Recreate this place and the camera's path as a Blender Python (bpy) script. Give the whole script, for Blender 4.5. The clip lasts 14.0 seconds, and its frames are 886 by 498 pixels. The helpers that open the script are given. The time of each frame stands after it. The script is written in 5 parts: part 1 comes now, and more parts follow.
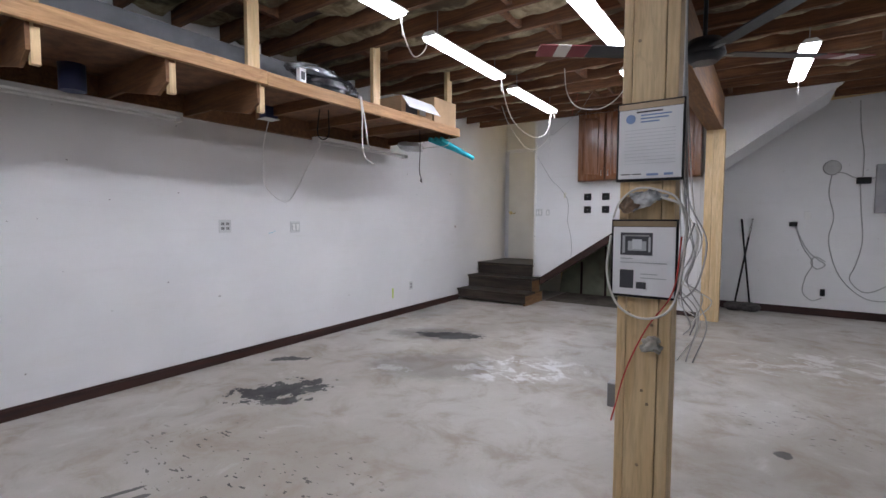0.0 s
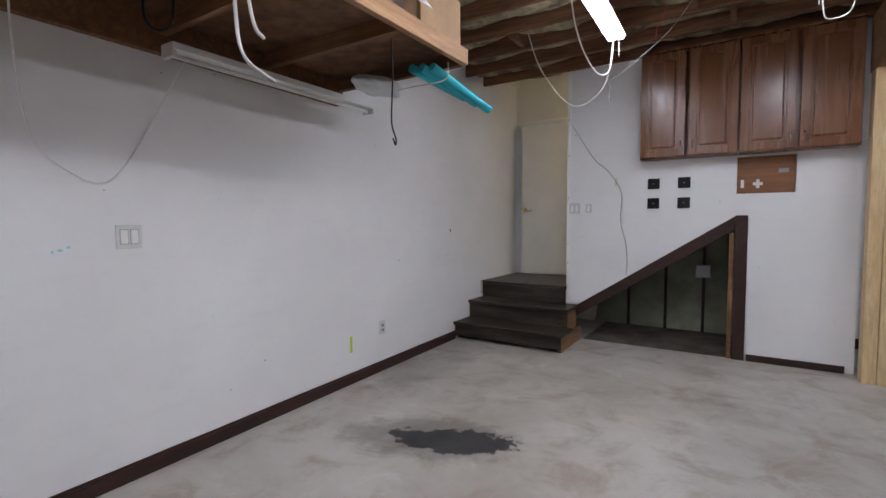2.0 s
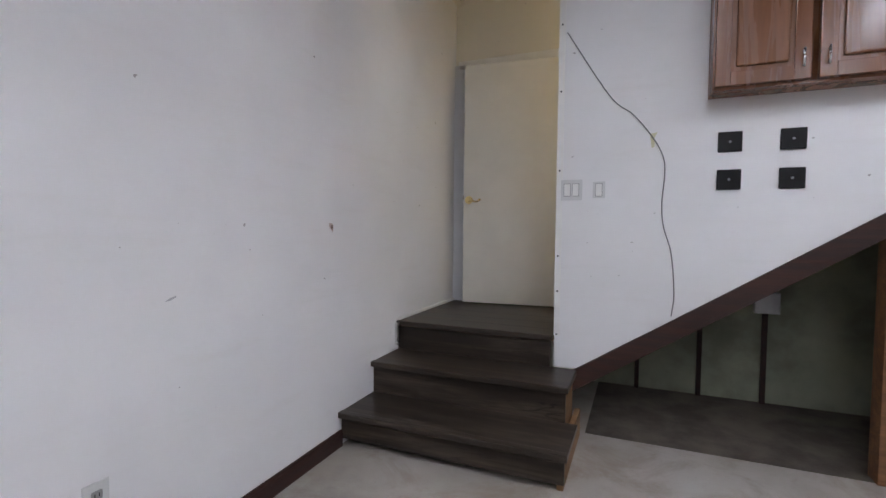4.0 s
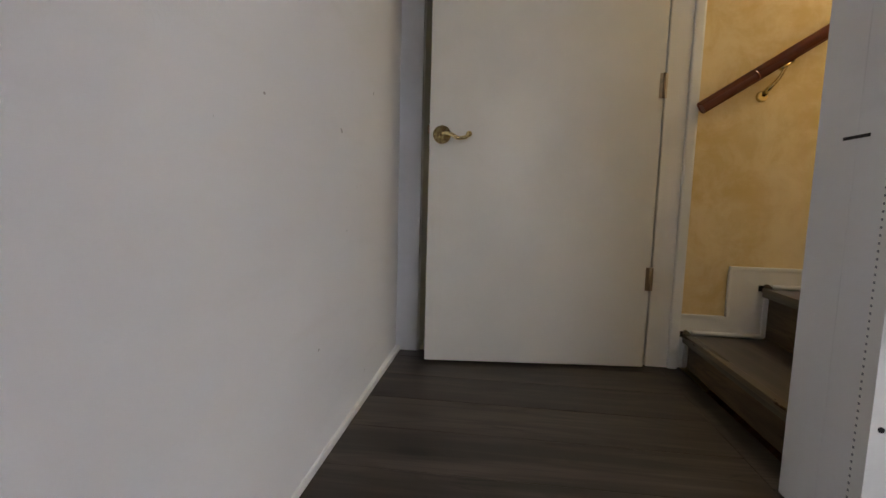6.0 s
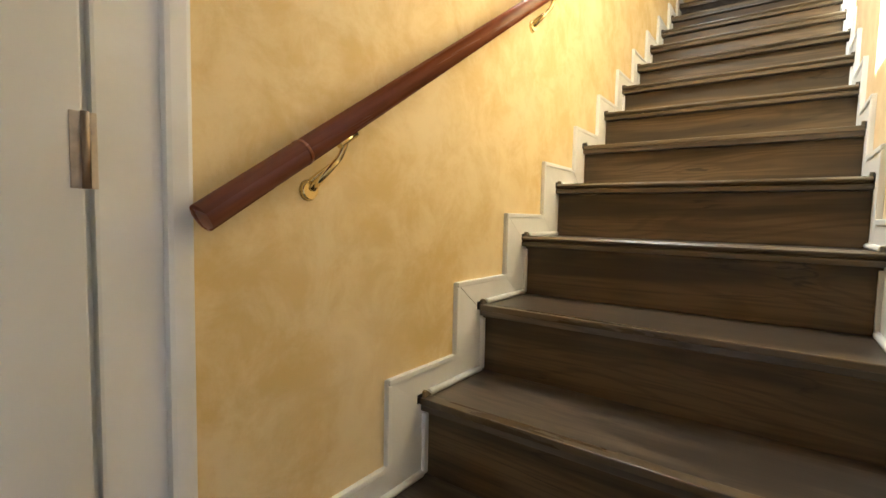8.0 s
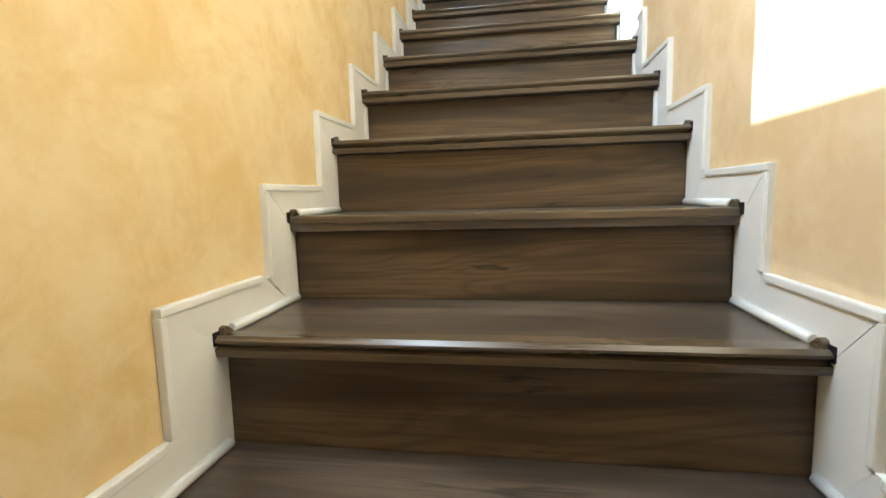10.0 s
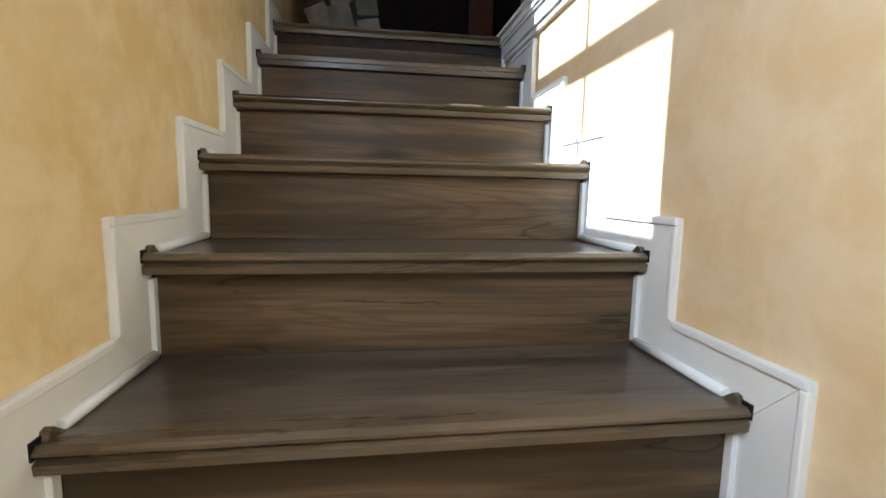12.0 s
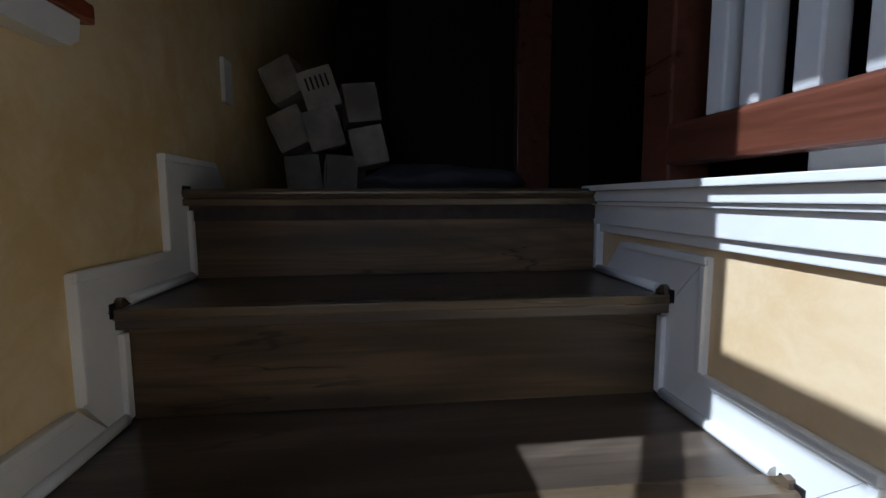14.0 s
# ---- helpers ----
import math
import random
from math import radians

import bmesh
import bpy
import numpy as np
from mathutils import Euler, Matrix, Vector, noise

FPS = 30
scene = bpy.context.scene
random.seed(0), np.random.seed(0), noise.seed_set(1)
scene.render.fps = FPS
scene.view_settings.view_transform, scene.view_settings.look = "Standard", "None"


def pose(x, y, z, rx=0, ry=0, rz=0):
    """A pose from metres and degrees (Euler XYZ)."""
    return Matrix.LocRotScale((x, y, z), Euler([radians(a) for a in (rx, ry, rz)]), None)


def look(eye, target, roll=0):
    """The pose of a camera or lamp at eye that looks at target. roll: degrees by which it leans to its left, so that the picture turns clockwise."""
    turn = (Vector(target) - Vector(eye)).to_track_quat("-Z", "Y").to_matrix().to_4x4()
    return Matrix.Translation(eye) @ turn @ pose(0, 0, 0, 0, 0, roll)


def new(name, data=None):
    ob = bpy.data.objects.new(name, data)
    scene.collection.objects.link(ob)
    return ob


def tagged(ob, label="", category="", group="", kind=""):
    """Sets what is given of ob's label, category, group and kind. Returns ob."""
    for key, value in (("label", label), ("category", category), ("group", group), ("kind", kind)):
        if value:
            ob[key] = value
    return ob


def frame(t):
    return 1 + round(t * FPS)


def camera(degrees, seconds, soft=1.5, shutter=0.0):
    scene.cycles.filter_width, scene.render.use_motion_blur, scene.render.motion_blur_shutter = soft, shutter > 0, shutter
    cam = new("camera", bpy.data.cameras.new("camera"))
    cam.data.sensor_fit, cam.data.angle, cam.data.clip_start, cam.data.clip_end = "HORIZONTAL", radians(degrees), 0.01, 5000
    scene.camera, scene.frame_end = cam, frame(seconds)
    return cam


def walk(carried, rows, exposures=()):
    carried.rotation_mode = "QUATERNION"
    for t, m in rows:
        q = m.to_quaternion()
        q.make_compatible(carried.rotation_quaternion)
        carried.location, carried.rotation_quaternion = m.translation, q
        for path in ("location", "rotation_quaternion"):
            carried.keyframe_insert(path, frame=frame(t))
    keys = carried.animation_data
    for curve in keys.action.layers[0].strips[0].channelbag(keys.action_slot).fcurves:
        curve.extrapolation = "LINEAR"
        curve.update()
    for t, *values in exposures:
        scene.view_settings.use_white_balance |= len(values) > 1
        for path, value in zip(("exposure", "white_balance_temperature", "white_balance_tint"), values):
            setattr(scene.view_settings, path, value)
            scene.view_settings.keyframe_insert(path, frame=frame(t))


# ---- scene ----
cam = camera(87.3, 14.0)
EXPOSURES = [(0.0, 2.1, 6400, 3), (1.0, 2.0, 6400, 3), (2.2, 1.9, 6500, 3), (4.5, 2.2, 6300, 3), (5.5, 2.1, 6200, 3), (6.0, 2.1, 6700, 3), (6.5, 2.2, 6900, 2), (7.0, 2.35, 6900, 2), (7.5, 2.5, 6500, 1), (8.2, 3.0, 6000, 1), (10.3, 2.3, 5150, 0), (11.5, 1.95, 5100, 3), (12.0, 1.85, 5100, 5), (12.5, 1.5, 5200, 8), (13.2, 0.9, 4900, 9), (14.0, 0.2, 4850, 9)]
PATH = [
    (0, (3.962, 1.473, 1.259), (2.82, 3.11, 1.134), 0.1),
    (0.5, (3.576, 1.956, 1.245), (2.472, 3.619, 1.111), -0.8),
    (1, (3.191, 2.44, 1.234), (2.076, 4.095, 1.103), -0.6),
    (1.5, (2.816, 2.935, 1.247), (1.764, 4.633, 1.148), -0.1),
    (2, (2.492, 3.431, 1.253), (1.418, 5.114, 1.133), -0.3),
    (2.2, (2.366, 3.599, 1.24), (1.304, 5.289, 1.122), -0.3),
    (4.3, (1.223, 5.942, 1.139), (0.464, 7.791, 1.054), 0.7),
    (4.5, (1.115, 6.15, 1.135), (0.363, 8.001, 1.042), 0.9),
    (5, (0.864, 6.622, 1.142), (0.294, 8.536, 1.047), 1.7),
    (5.5, (0.606, 7.051, 1.117), (0.045, 8.967, 0.996), 0.6),
    (6, (0.33, 7.487, 1.16), (0.09, 9.457, 0.95), 1.6),
    (6.5, (0.26, 7.909, 1.12), (0.426, 9.893, 0.957), 0.6),
    (7, (0.316, 8.228, 1.261), (0.943, 10.122, 1.13), 1.4),
    (7.5, (0.483, 8.457, 1.421), (1.704, 10.026, 1.209), 1.1),
    (8, (0.691, 8.608, 1.512), (2.303, 9.784, 1.374), 1.2),
    (8.2, (0.796, 8.621, 1.552), (2.479, 9.694, 1.418), 0.2),
    (10.3, (1.844, 8.873, 1.941), (3.824, 9.063, 1.726), -1.1),
    (10.5, (1.943, 8.902, 2.007), (3.93, 9.002, 1.808), -0.9),
    (11, (2.167, 8.919, 2.158), (4.151, 8.811, 1.928), -0.8),
    (11.5, (2.382, 8.954, 2.313), (4.36, 8.858, 2.031), -0.2),
    (12, (2.605, 8.928, 2.47), (4.569, 8.639, 2.223), 1.1),
    (12.5, (2.822, 8.923, 2.616), (4.797, 8.741, 2.36), 0.6),
    (13, (3.056, 8.938, 2.771), (5.036, 8.732, 2.573), 0.8),
    (13.5, (3.265, 8.88, 2.923), (5.223, 8.539, 2.698), 0.8),
    (14, (3.483, 8.885, 3.055), (5.459, 8.67, 2.839), -0.2),
]
walk(cam, [(t, look(eye, target, roll)) for t, eye, target, roll in PATH], EXPOSURES)

# ---- light ----
world = bpy.data.worlds.new("world")
scene.world = world
world.use_nodes = True
wn = world.node_tree
sky = wn.nodes.new("ShaderNodeTexSky")
sky.sky_type, sky.sun_disc = "NISHITA", False
SUN_EL, SUN_WAY = 47.0, Vector((0.02, -1.0, 0)).normalized()
sky.sun_elevation, sky.sun_rotation = radians(SUN_EL), math.atan2(-SUN_WAY.x, -SUN_WAY.y)
wn.links.new(sky.outputs[0], wn.nodes["Background"].inputs[0])
wn.nodes["Background"].inputs[1].default_value = 0.09
sun_data = bpy.data.lights.new("sun", "SUN")
sun_data.energy, sun_data.angle, sun_data.color = 5.0, radians(0.5), (1.0, 0.93, 0.82)
sun_way = SUN_WAY * math.cos(radians(SUN_EL)) - Vector((0, 0, math.sin(radians(SUN_EL))))
sun = new("sun", sun_data)
sun.matrix_world = look((0, 20, 20), Vector((0, 20, 20)) + sun_way)
TUBE_POWER = 7.5
WINDOW_POWER = 7.5


# ---- materials ----
def node(nt, kind, **values):
    n = nt.nodes.new(kind)
    for key, value in values.items():
        if key in n.inputs:
            n.inputs[key].default_value = value
    return n


def blank(name, rough=0.6, metal=0.0):
    m = bpy.data.materials.new(name)
    m.use_nodes = True
    b = m.node_tree.nodes["Principled BSDF"]
    b.inputs["Roughness"].default_value, b.inputs["Metallic"].default_value = rough, metal
    return m, m.node_tree, b


def col(c):
    return (c[0], c[1], c[2], 1.0)


def mixed(nt, fac, a, b, mode="MIX"):
    """A colour mix; a, b are colours or sockets, fac a socket or number."""
    n = nt.nodes.new("ShaderNodeMix")
    n.data_type, n.blend_type = "RGBA", mode
    for socket, value in ((n.inputs[0], fac), (n.inputs[6], a), (n.inputs[7], b)):
        if isinstance(value, bpy.types.NodeSocket):
            nt.links.new(value, socket)
        else:
            socket.default_value = col(value) if isinstance(value, tuple) else value
    return n.outputs[2]


def ramp(nt, value, lo, hi, a=0.0, b=1.0):
    n = nt.nodes.new("ShaderNodeMapRange")
    n.interpolation_type = "SMOOTHSTEP"
    nt.links.new(value, n.inputs[0])
    for i, v in enumerate((lo, hi, a, b)):
        n.inputs[1 + i].default_value = v
    return n.outputs[0]


def coords(nt, scale=(1, 1, 1), kind="Object", shift=False):
    tc = nt.nodes.new("ShaderNodeTexCoord")
    mp = nt.nodes.new("ShaderNodeMapping")
    mp.inputs["Scale"].default_value = scale
    nt.links.new(tc.outputs[kind], mp.inputs[0])
    if shift:
        info = nt.nodes.new("ShaderNodeObjectInfo")
        mul = nt.nodes.new("ShaderNodeMath")
        mul.operation = "MULTIPLY"
        mul.inputs[1].default_value = 37.0
        nt.links.new(info.outputs["Random"], mul.inputs[0])
        nt.links.new(mul.outputs[0], mp.inputs["Location"])
    return mp.outputs[0]


def noise_of(nt, vec, scale, detail=4.0, rough=0.55, warp=0.0):
    n = node(nt, "ShaderNodeTexNoise", Scale=scale, Detail=detail, Roughness=rough, Distortion=warp)
    nt.links.new(vec, n.inputs["Vector"])
    return n.outputs["Fac"]


def bumped(nt, b, height, strength, distance=0.01):
    n = node(nt, "ShaderNodeBump", Strength=strength, Distance=distance)
    nt.links.new(height, n.inputs["Height"])
    nt.links.new(n.outputs[0], b.inputs["Normal"])


def plain(name, c, rough=0.6, metal=0.0, vary=0.12, scale=6.0, bump=0.15):
    """A painted, plastic or metal surface with slight blotches and fine relief."""
    m, nt, b = blank(name, rough, metal)
    v = coords(nt, shift=True)
    big, fine = noise_of(nt, v, scale), noise_of(nt, v, scale * 22, 3.0)
    lo = tuple(x * (1 - vary) for x in c)
    hi = tuple(min(1.0, x * (1 + vary * 0.6)) for x in c)
    nt.links.new(mixed(nt, ramp(nt, big, 0.3, 0.7), lo, hi), b.inputs["Base Color"])
    nt.links.new(ramp(nt, fine, 0.2, 0.8, rough - 0.07, min(1.0, rough + 0.1)), b.inputs["Roughness"])
    bumped(nt, b, fine, bump, 0.002)
    return m


def wood(name, light, dark, axis=0, rough=0.5, grain=1.0, knots=0.0, bump=0.2):
    """Grain that runs along one axis of the thing."""
    m, nt, b = blank(name, rough)
    along = [14.0 * grain] * 3
    along[axis] = 1.1 * grain
    v = coords(nt, tuple(along), shift=True)
    rings, fibre = noise_of(nt, v, 1.0, 5.0, 0.6, 1.6), noise_of(nt, v, 7.0, 3.0, 0.6)
    c = mixed(nt, ramp(nt, rings, 0.32, 0.68), dark, light)
    c = mixed(nt, ramp(nt, fibre, 0.35, 0.75, 0.0, 0.45), c, tuple(x * 0.6 for x in dark))
    if knots:
        flat = [6.0 * grain] * 3
        flat[axis] = 2.4 * grain
        vor = node(nt, "ShaderNodeTexVoronoi", Scale=1.0)
        nt.links.new(coords(nt, tuple(flat), shift=True), vor.inputs["Vector"])
        c = mixed(nt, ramp(nt, vor.outputs["Distance"], 0.02, 0.2, knots, 0.0), c, tuple(x * 0.35 for x in dark))
        crack_v = [8.0 * grain] * 3
        crack_v[axis] = 1.6 * grain
        lines = noise_of(nt, coords(nt, tuple(crack_v), shift=True), 1.0, 3.0, 0.5, 0.8)
        away = nt.nodes.new("ShaderNodeMath")
        away.operation = "SUBTRACT"
        nt.links.new(lines, away.inputs[0])
        away.inputs[1].default_value = 0.5
        size = nt.nodes.new("ShaderNodeMath")
        size.operation = "ABSOLUTE"
        nt.links.new(away.outputs[0], size.inputs[0])
        c = mixed(nt, ramp(nt, size.outputs[0], 0.0, 0.018, 0.4 * knots, 0.0), c, tuple(x * 0.4 for x in dark))
    nt.links.new(c, b.inputs["Base Color"])
    nt.links.new(ramp(nt, rings, 0.2, 0.8, rough - 0.06, rough + 0.12), b.inputs["Roughness"])
    bumped(nt, b, fibre, bump, 0.003)
    return m


def laminate(name, mid, axis=1, rough=0.4, size=1.0, shine=0.3):
    """Printed oak laminate: soft bands, cathedral lines, knots and a few long cracks."""
    m, nt, b = blank(name, rough)
    b.inputs["Specular IOR Level"].default_value = shine

    def along(across, length):
        sc = [across / size] * 3
        sc[axis] = length / size
        return coords(nt, tuple(sc), shift=True)

    def math_of(op, a, k):
        n = nt.nodes.new("ShaderNodeMath")
        n.operation = op
        nt.links.new(a, n.inputs[0])
        n.inputs[1].default_value = k
        return n.outputs[0]

    soft = noise_of(nt, along(15.0, 1.3), 1.0, 3.0, 0.5, 0.5)
    rings = math_of("SINE", math_of("MULTIPLY", noise_of(nt, along(8.0, 0.9), 1.0, 2.0, 0.45, 0.9), 60.0), 0.0)
    fibre = noise_of(nt, along(150.0, 4.0), 1.0, 2.0, 0.5)
    tone = lambda k: tuple(x * k for x in mid)
    c = mixed(nt, ramp(nt, soft, 0.35, 0.66), tone(0.55), tone(1.45))
    c = mixed(nt, ramp(nt, rings, 0.0, 1.0, 0.0, 0.36), c, tone(0.5))
    c = mixed(nt, ramp(nt, fibre, 0.42, 0.75, 0.0, 0.5), c, tone(0.45))
    vor = node(nt, "ShaderNodeTexVoronoi", Scale=1.0)
    nt.links.new(along(9.0, 2.8), vor.inputs["Vector"])
    split = nt.nodes.new("ShaderNodeSeparateColor")
    nt.links.new(vor.outputs["Color"], split.inputs[0])
    knot = nt.nodes.new("ShaderNodeMath")
    knot.operation = "MULTIPLY"
    nt.links.new(ramp(nt, vor.outputs["Distance"], 0.02, 0.30, 0.95, 0.0), knot.inputs[0])
    nt.links.new(ramp(nt, split.outputs[0], 0.5, 0.54), knot.inputs[1])
    c = mixed(nt, knot.outputs[0], c, tone(0.28))
    line = math_of("ABSOLUTE", math_of("SUBTRACT", noise_of(nt, along(11.0, 1.4), 1.0, 4.0, 0.55, 0.4), 0.5), 0.0)
    crack = nt.nodes.new("ShaderNodeMath")
    crack.operation = "MULTIPLY"
    nt.links.new(ramp(nt, line, 0.0, 0.016, 0.7, 0.0), crack.inputs[0])
    nt.links.new(ramp(nt, noise_of(nt, along(5.0, 2.2), 1.0, 2.0), 0.53, 0.6), crack.inputs[1])
    c = mixed(nt, crack.outputs[0], c, tone(0.22))
    nt.links.new(c, b.inputs["Base Color"])
    nt.links.new(ramp(nt, soft, 0.2, 0.8, rough - 0.01, rough + 0.05), b.inputs["Roughness"])
    bumped(nt, b, fibre, 0.08, 0.002)
    return m


def wall_paint(name, c, marks=0.35, tint=(0.62, 0.6, 0.57)):
    """White wall paint with roller texture, faint scuffs and smears."""
    m, nt, b = blank(name, 0.55)
    v = coords(nt)
    cloud, scuff, roller = noise_of(nt, v, 1.3), noise_of(nt, v, 9.0, 6.0, 0.7, 0.6), noise_of(nt, v, 210.0, 2.0)
    base = mixed(nt, ramp(nt, cloud, 0.35, 0.7), tuple(x * 0.94 for x in c), c)
    base = mixed(nt, ramp(nt, scuff, 0.68, 0.8, 0.0, marks), base, tint)
    chips = noise_of(nt, coords(nt, (1, 1, 1.5)), 21.0, 2.0, 0.5)
    base = mixed(nt, ramp(nt, chips, 0.765, 0.785, 0.0, marks * 2.0), base, (0.22, 0.2, 0.19))
    streaks = noise_of(nt, coords(nt, (0.6, 0.6, 5.0)), 3.0, 4.0, 0.6)
    base = mixed(nt, ramp(nt, streaks, 0.5, 0.8, 0.0, 0.16), base, tint)
    nt.links.new(base, b.inputs["Base Color"])
    bumped(nt, b, roller, 0.12, 0.002)
    return m


def faux_paint(name, deep=(0.69, 0.50, 0.21), mid=(0.80, 0.64, 0.36), veil_c=(0.82, 0.69, 0.46)):
    """Yellow sponged wall finish in two ochres with pale veils."""
    m, nt, b = blank(name, 0.6)
    v = coords(nt)
    sponge, veil, fine = noise_of(nt, v, 8.0, 7.0, 0.68, 0.35), noise_of(nt, v, 2.2, 3.0), noise_of(nt, v, 60.0, 3.0)
    c = mixed(nt, ramp(nt, sponge, 0.34, 0.66), deep, mid)
    c = mixed(nt, ramp(nt, veil, 0.45, 0.75, 0.0, 0.55), c, veil_c)
    nt.links.new(c, b.inputs["Base Color"])
    bumped(nt, b, fine, 0.12, 0.003)
    return m


def stain(nt, vec, centre, size, edge=0.25, wobble=1.0, turn=0.0):
    """A mask with a ragged outline round a place of the floor."""
    mp = nt.nodes.new("ShaderNodeMapping")
    mp.vector_type = "TEXTURE"
    mp.inputs["Location"].default_value = (centre[0], centre[1], 0)
    mp.inputs["Rotation"].default_value = (0, 0, radians(turn))
    mp.inputs["Scale"].default_value = (size[0], size[1], 1)
    nt.links.new(vec, mp.inputs[0])
    length = nt.nodes.new("ShaderNodeVectorMath")
    length.operation = "LENGTH"
    nt.links.new(mp.outputs[0], length.inputs[0])
    ragged = noise_of(nt, vec, 9.0 if wobble > 1.2 else 5.5, 6.0, 0.68)
    add = nt.nodes.new("ShaderNodeMath")
    add.operation = "MULTIPLY_ADD"
    nt.links.new(ragged, add.inputs[0])
    add.inputs[1].default_value = 2.6 * wobble
    nt.links.new(length.outputs["Value"], add.inputs[2])
    return ramp(nt, add.outputs[0], 1.3 * wobble + 0.75, 1.3 * wobble + 0.75 + edge, 1.0, 0.0)


def concrete():
    m, nt, b = blank("garage_concrete", 0.55)
    v = coords(nt)
    cloud, mid, grit = noise_of(nt, v, 0.55, 5.0, 0.6, 0.4), noise_of(nt, v, 2.6, 6.0, 0.66, 0.5), noise_of(nt, v, 75.0, 3.0)
    c = mixed(nt, ramp(nt, cloud, 0.33, 0.66), (0.355, 0.32, 0.275), (0.50, 0.475, 0.44))
    c = mixed(nt, ramp(nt, mid, 0.46, 0.70, 0.0, 0.75), c, (0.30, 0.245, 0.185))
    c = mixed(nt, ramp(nt, mid, 0.26, 0.42, 0.4, 0.0), c, (0.62, 0.61, 0.59))
    c = mixed(nt, ramp(nt, grit, 0.62, 0.75, 0.0, 0.35), c, (0.2, 0.18, 0.16))
    chalk = ramp(nt, noise_of(nt, v, 4.5, 6.0, 0.7, 0.8), 0.46, 0.60)
    for centre, size, turn, strength in (((2.27, 5.05), (0.55, 0.32), 35, 0.75), ((1.38, 4.4), (0.2, 0.14), 30, 0.6), ((4.6, 6.6), (0.9, 0.45), 20, 0.4)):
        mask = stain(nt, v, centre, size, 0.5, 0.5, turn)
        mul = nt.nodes.new("ShaderNodeMath")
        mul.operation = "MULTIPLY"
        nt.links.new(mask, mul.inputs[0])
        nt.links.new(chalk, mul.inputs[1])
        c = mixed(nt, ramp(nt, mul.outputs[0], 0.0, 1.0, 0.0, strength), c, (0.80, 0.80, 0.80))
    for centre, size, turn, edge, dark in (((1.14, 5.66), (0.42, 0.16), 22, 0.2, 0.97), ((0.98, 5.62), (0.40, 0.2), 22, 1.0, 0.4),
                                           ((0.98, 3.58), (0.36, 0.17), 62, 0.14, 0.96), ((1.2, 3.45), (0.22, 0.08), 50, 0.14, 0.9), ((1.18, 3.72), (0.16, 0.1), 30, 0.12, 0.9), ((0.40, 4.10), (0.17, 0.075), 45, 0.12, 0.95),
                                           ((1.50, 2.3), (0.16, 0.022), 72, 0.15, 0.85), ((1.62, 2.38), (0.05, 0.02), 60, 0.15, 0.8), ((1.6, 4.72), (0.35, 0.25), 30, 1.4, 0.35),
                                           ((4.08, 4.55), (0.05, 0.07), 0, 0.3, 0.8), ((0.2, 6.7), (0.2, 0.4), 0, 1.5, 0.3), ((2.9, 6.2), (0.4, 0.8), 10, 1.6, 0.25)):
        c = mixed(nt, ramp(nt, stain(nt, v, centre, size, edge, 1.5 if edge < 0.15 else 0.8, turn), 0.0, 1.0, 0.0, dark), c, (0.022, 0.022, 0.024))
    flecks = noise_of(nt, coords(nt, (1, 2.2, 1)), 16.0, 2.0, 0.5)
    for centre, size in (((1.55, 2.75), (0.55, 0.35)), ((4.25, 5.1), (0.42, 0.3)), ((2.1, 2.9), (0.4, 0.3))):
        mul = nt.nodes.new("ShaderNodeMath")
        mul.operation = "MULTIPLY"
        nt.links.new(stain(nt, v, centre, size, 0.6, 0.5), mul.inputs[0])
        nt.links.new(ramp(nt, flecks, 0.64, 0.70), mul.inputs[1])
        c = mixed(nt, ramp(nt, mul.outputs[0], 0, 1, 0, 0.85), c, (0.05, 0.045, 0.04))
    nt.links.new(c, b.inputs["Base Color"])
    nt.links.new(ramp(nt, mid, 0.3, 0.7, 0.42, 0.68), b.inputs["Roughness"])
    bumped(nt, b, grit, 0.15, 0.003)
    return m


def batting():
    """Dusty olive-tan insulation facing with torn dark patches."""
    m, nt, b = blank("kraft_insulation", 0.95)
    v = coords(nt)
    big, mid, fine = noise_of(nt, v, 2.2, 4.0, 0.6, 0.5), noise_of(nt, v, 7.0, 5.0, 0.65, 0.6), noise_of(nt, v, 60.0, 3.0)
    c = mixed(nt, ramp(nt, mid, 0.3, 0.7), (0.17, 0.13, 0.07), (0.42, 0.36, 0.235))
    c = mixed(nt, ramp(nt, big, 0.48, 0.6, 0.0, 0.85), c, (0.06, 0.038, 0.022))
    c = mixed(nt, ramp(nt, mid, 0.66, 0.74, 0.0, 0.5), c, (0.5, 0.47, 0.40))
    nt.links.new(c, b.inputs["Base Color"])
    bumped(nt, b, fine, 0.6, 0.01)
    return m


def glow(name, c, strength):
    m = bpy.data.materials.new(name)
    m.use_nodes = True
    b = m.node_tree.nodes["Principled BSDF"]
    b.inputs["Base Color"].default_value = col(c)
    b.inputs["Emission Color"].default_value, b.inputs["Emission Strength"].default_value = col(c), strength
    return m


CONCRETE = concrete()
WHITE_WALL = wall_paint("white_wall_paint", (0.80, 0.80, 0.81))
CREAM_WALL = wall_paint("cream_wall_paint", (0.78, 0.75, 0.66), 0.2)
YELLOW_WALL = faux_paint("yellow_sponged_paint")
# the yellow finish again, paled to carry the sun and cool daylight
PALED_YELLOW_WALL = faux_paint("daylight_paled_sponged_paint", (0.67, 0.49, 0.26), (0.75, 0.59, 0.36), (0.77, 0.65, 0.46))
WHITE_TRIM = plain("white_trim_paint", (0.80, 0.80, 0.78), 0.35, vary=0.06, bump=0.05)
DOOR_PAINT = plain("door_paint", (0.74, 0.73, 0.68), 0.45, vary=0.07, scale=2.0, bump=0.08)
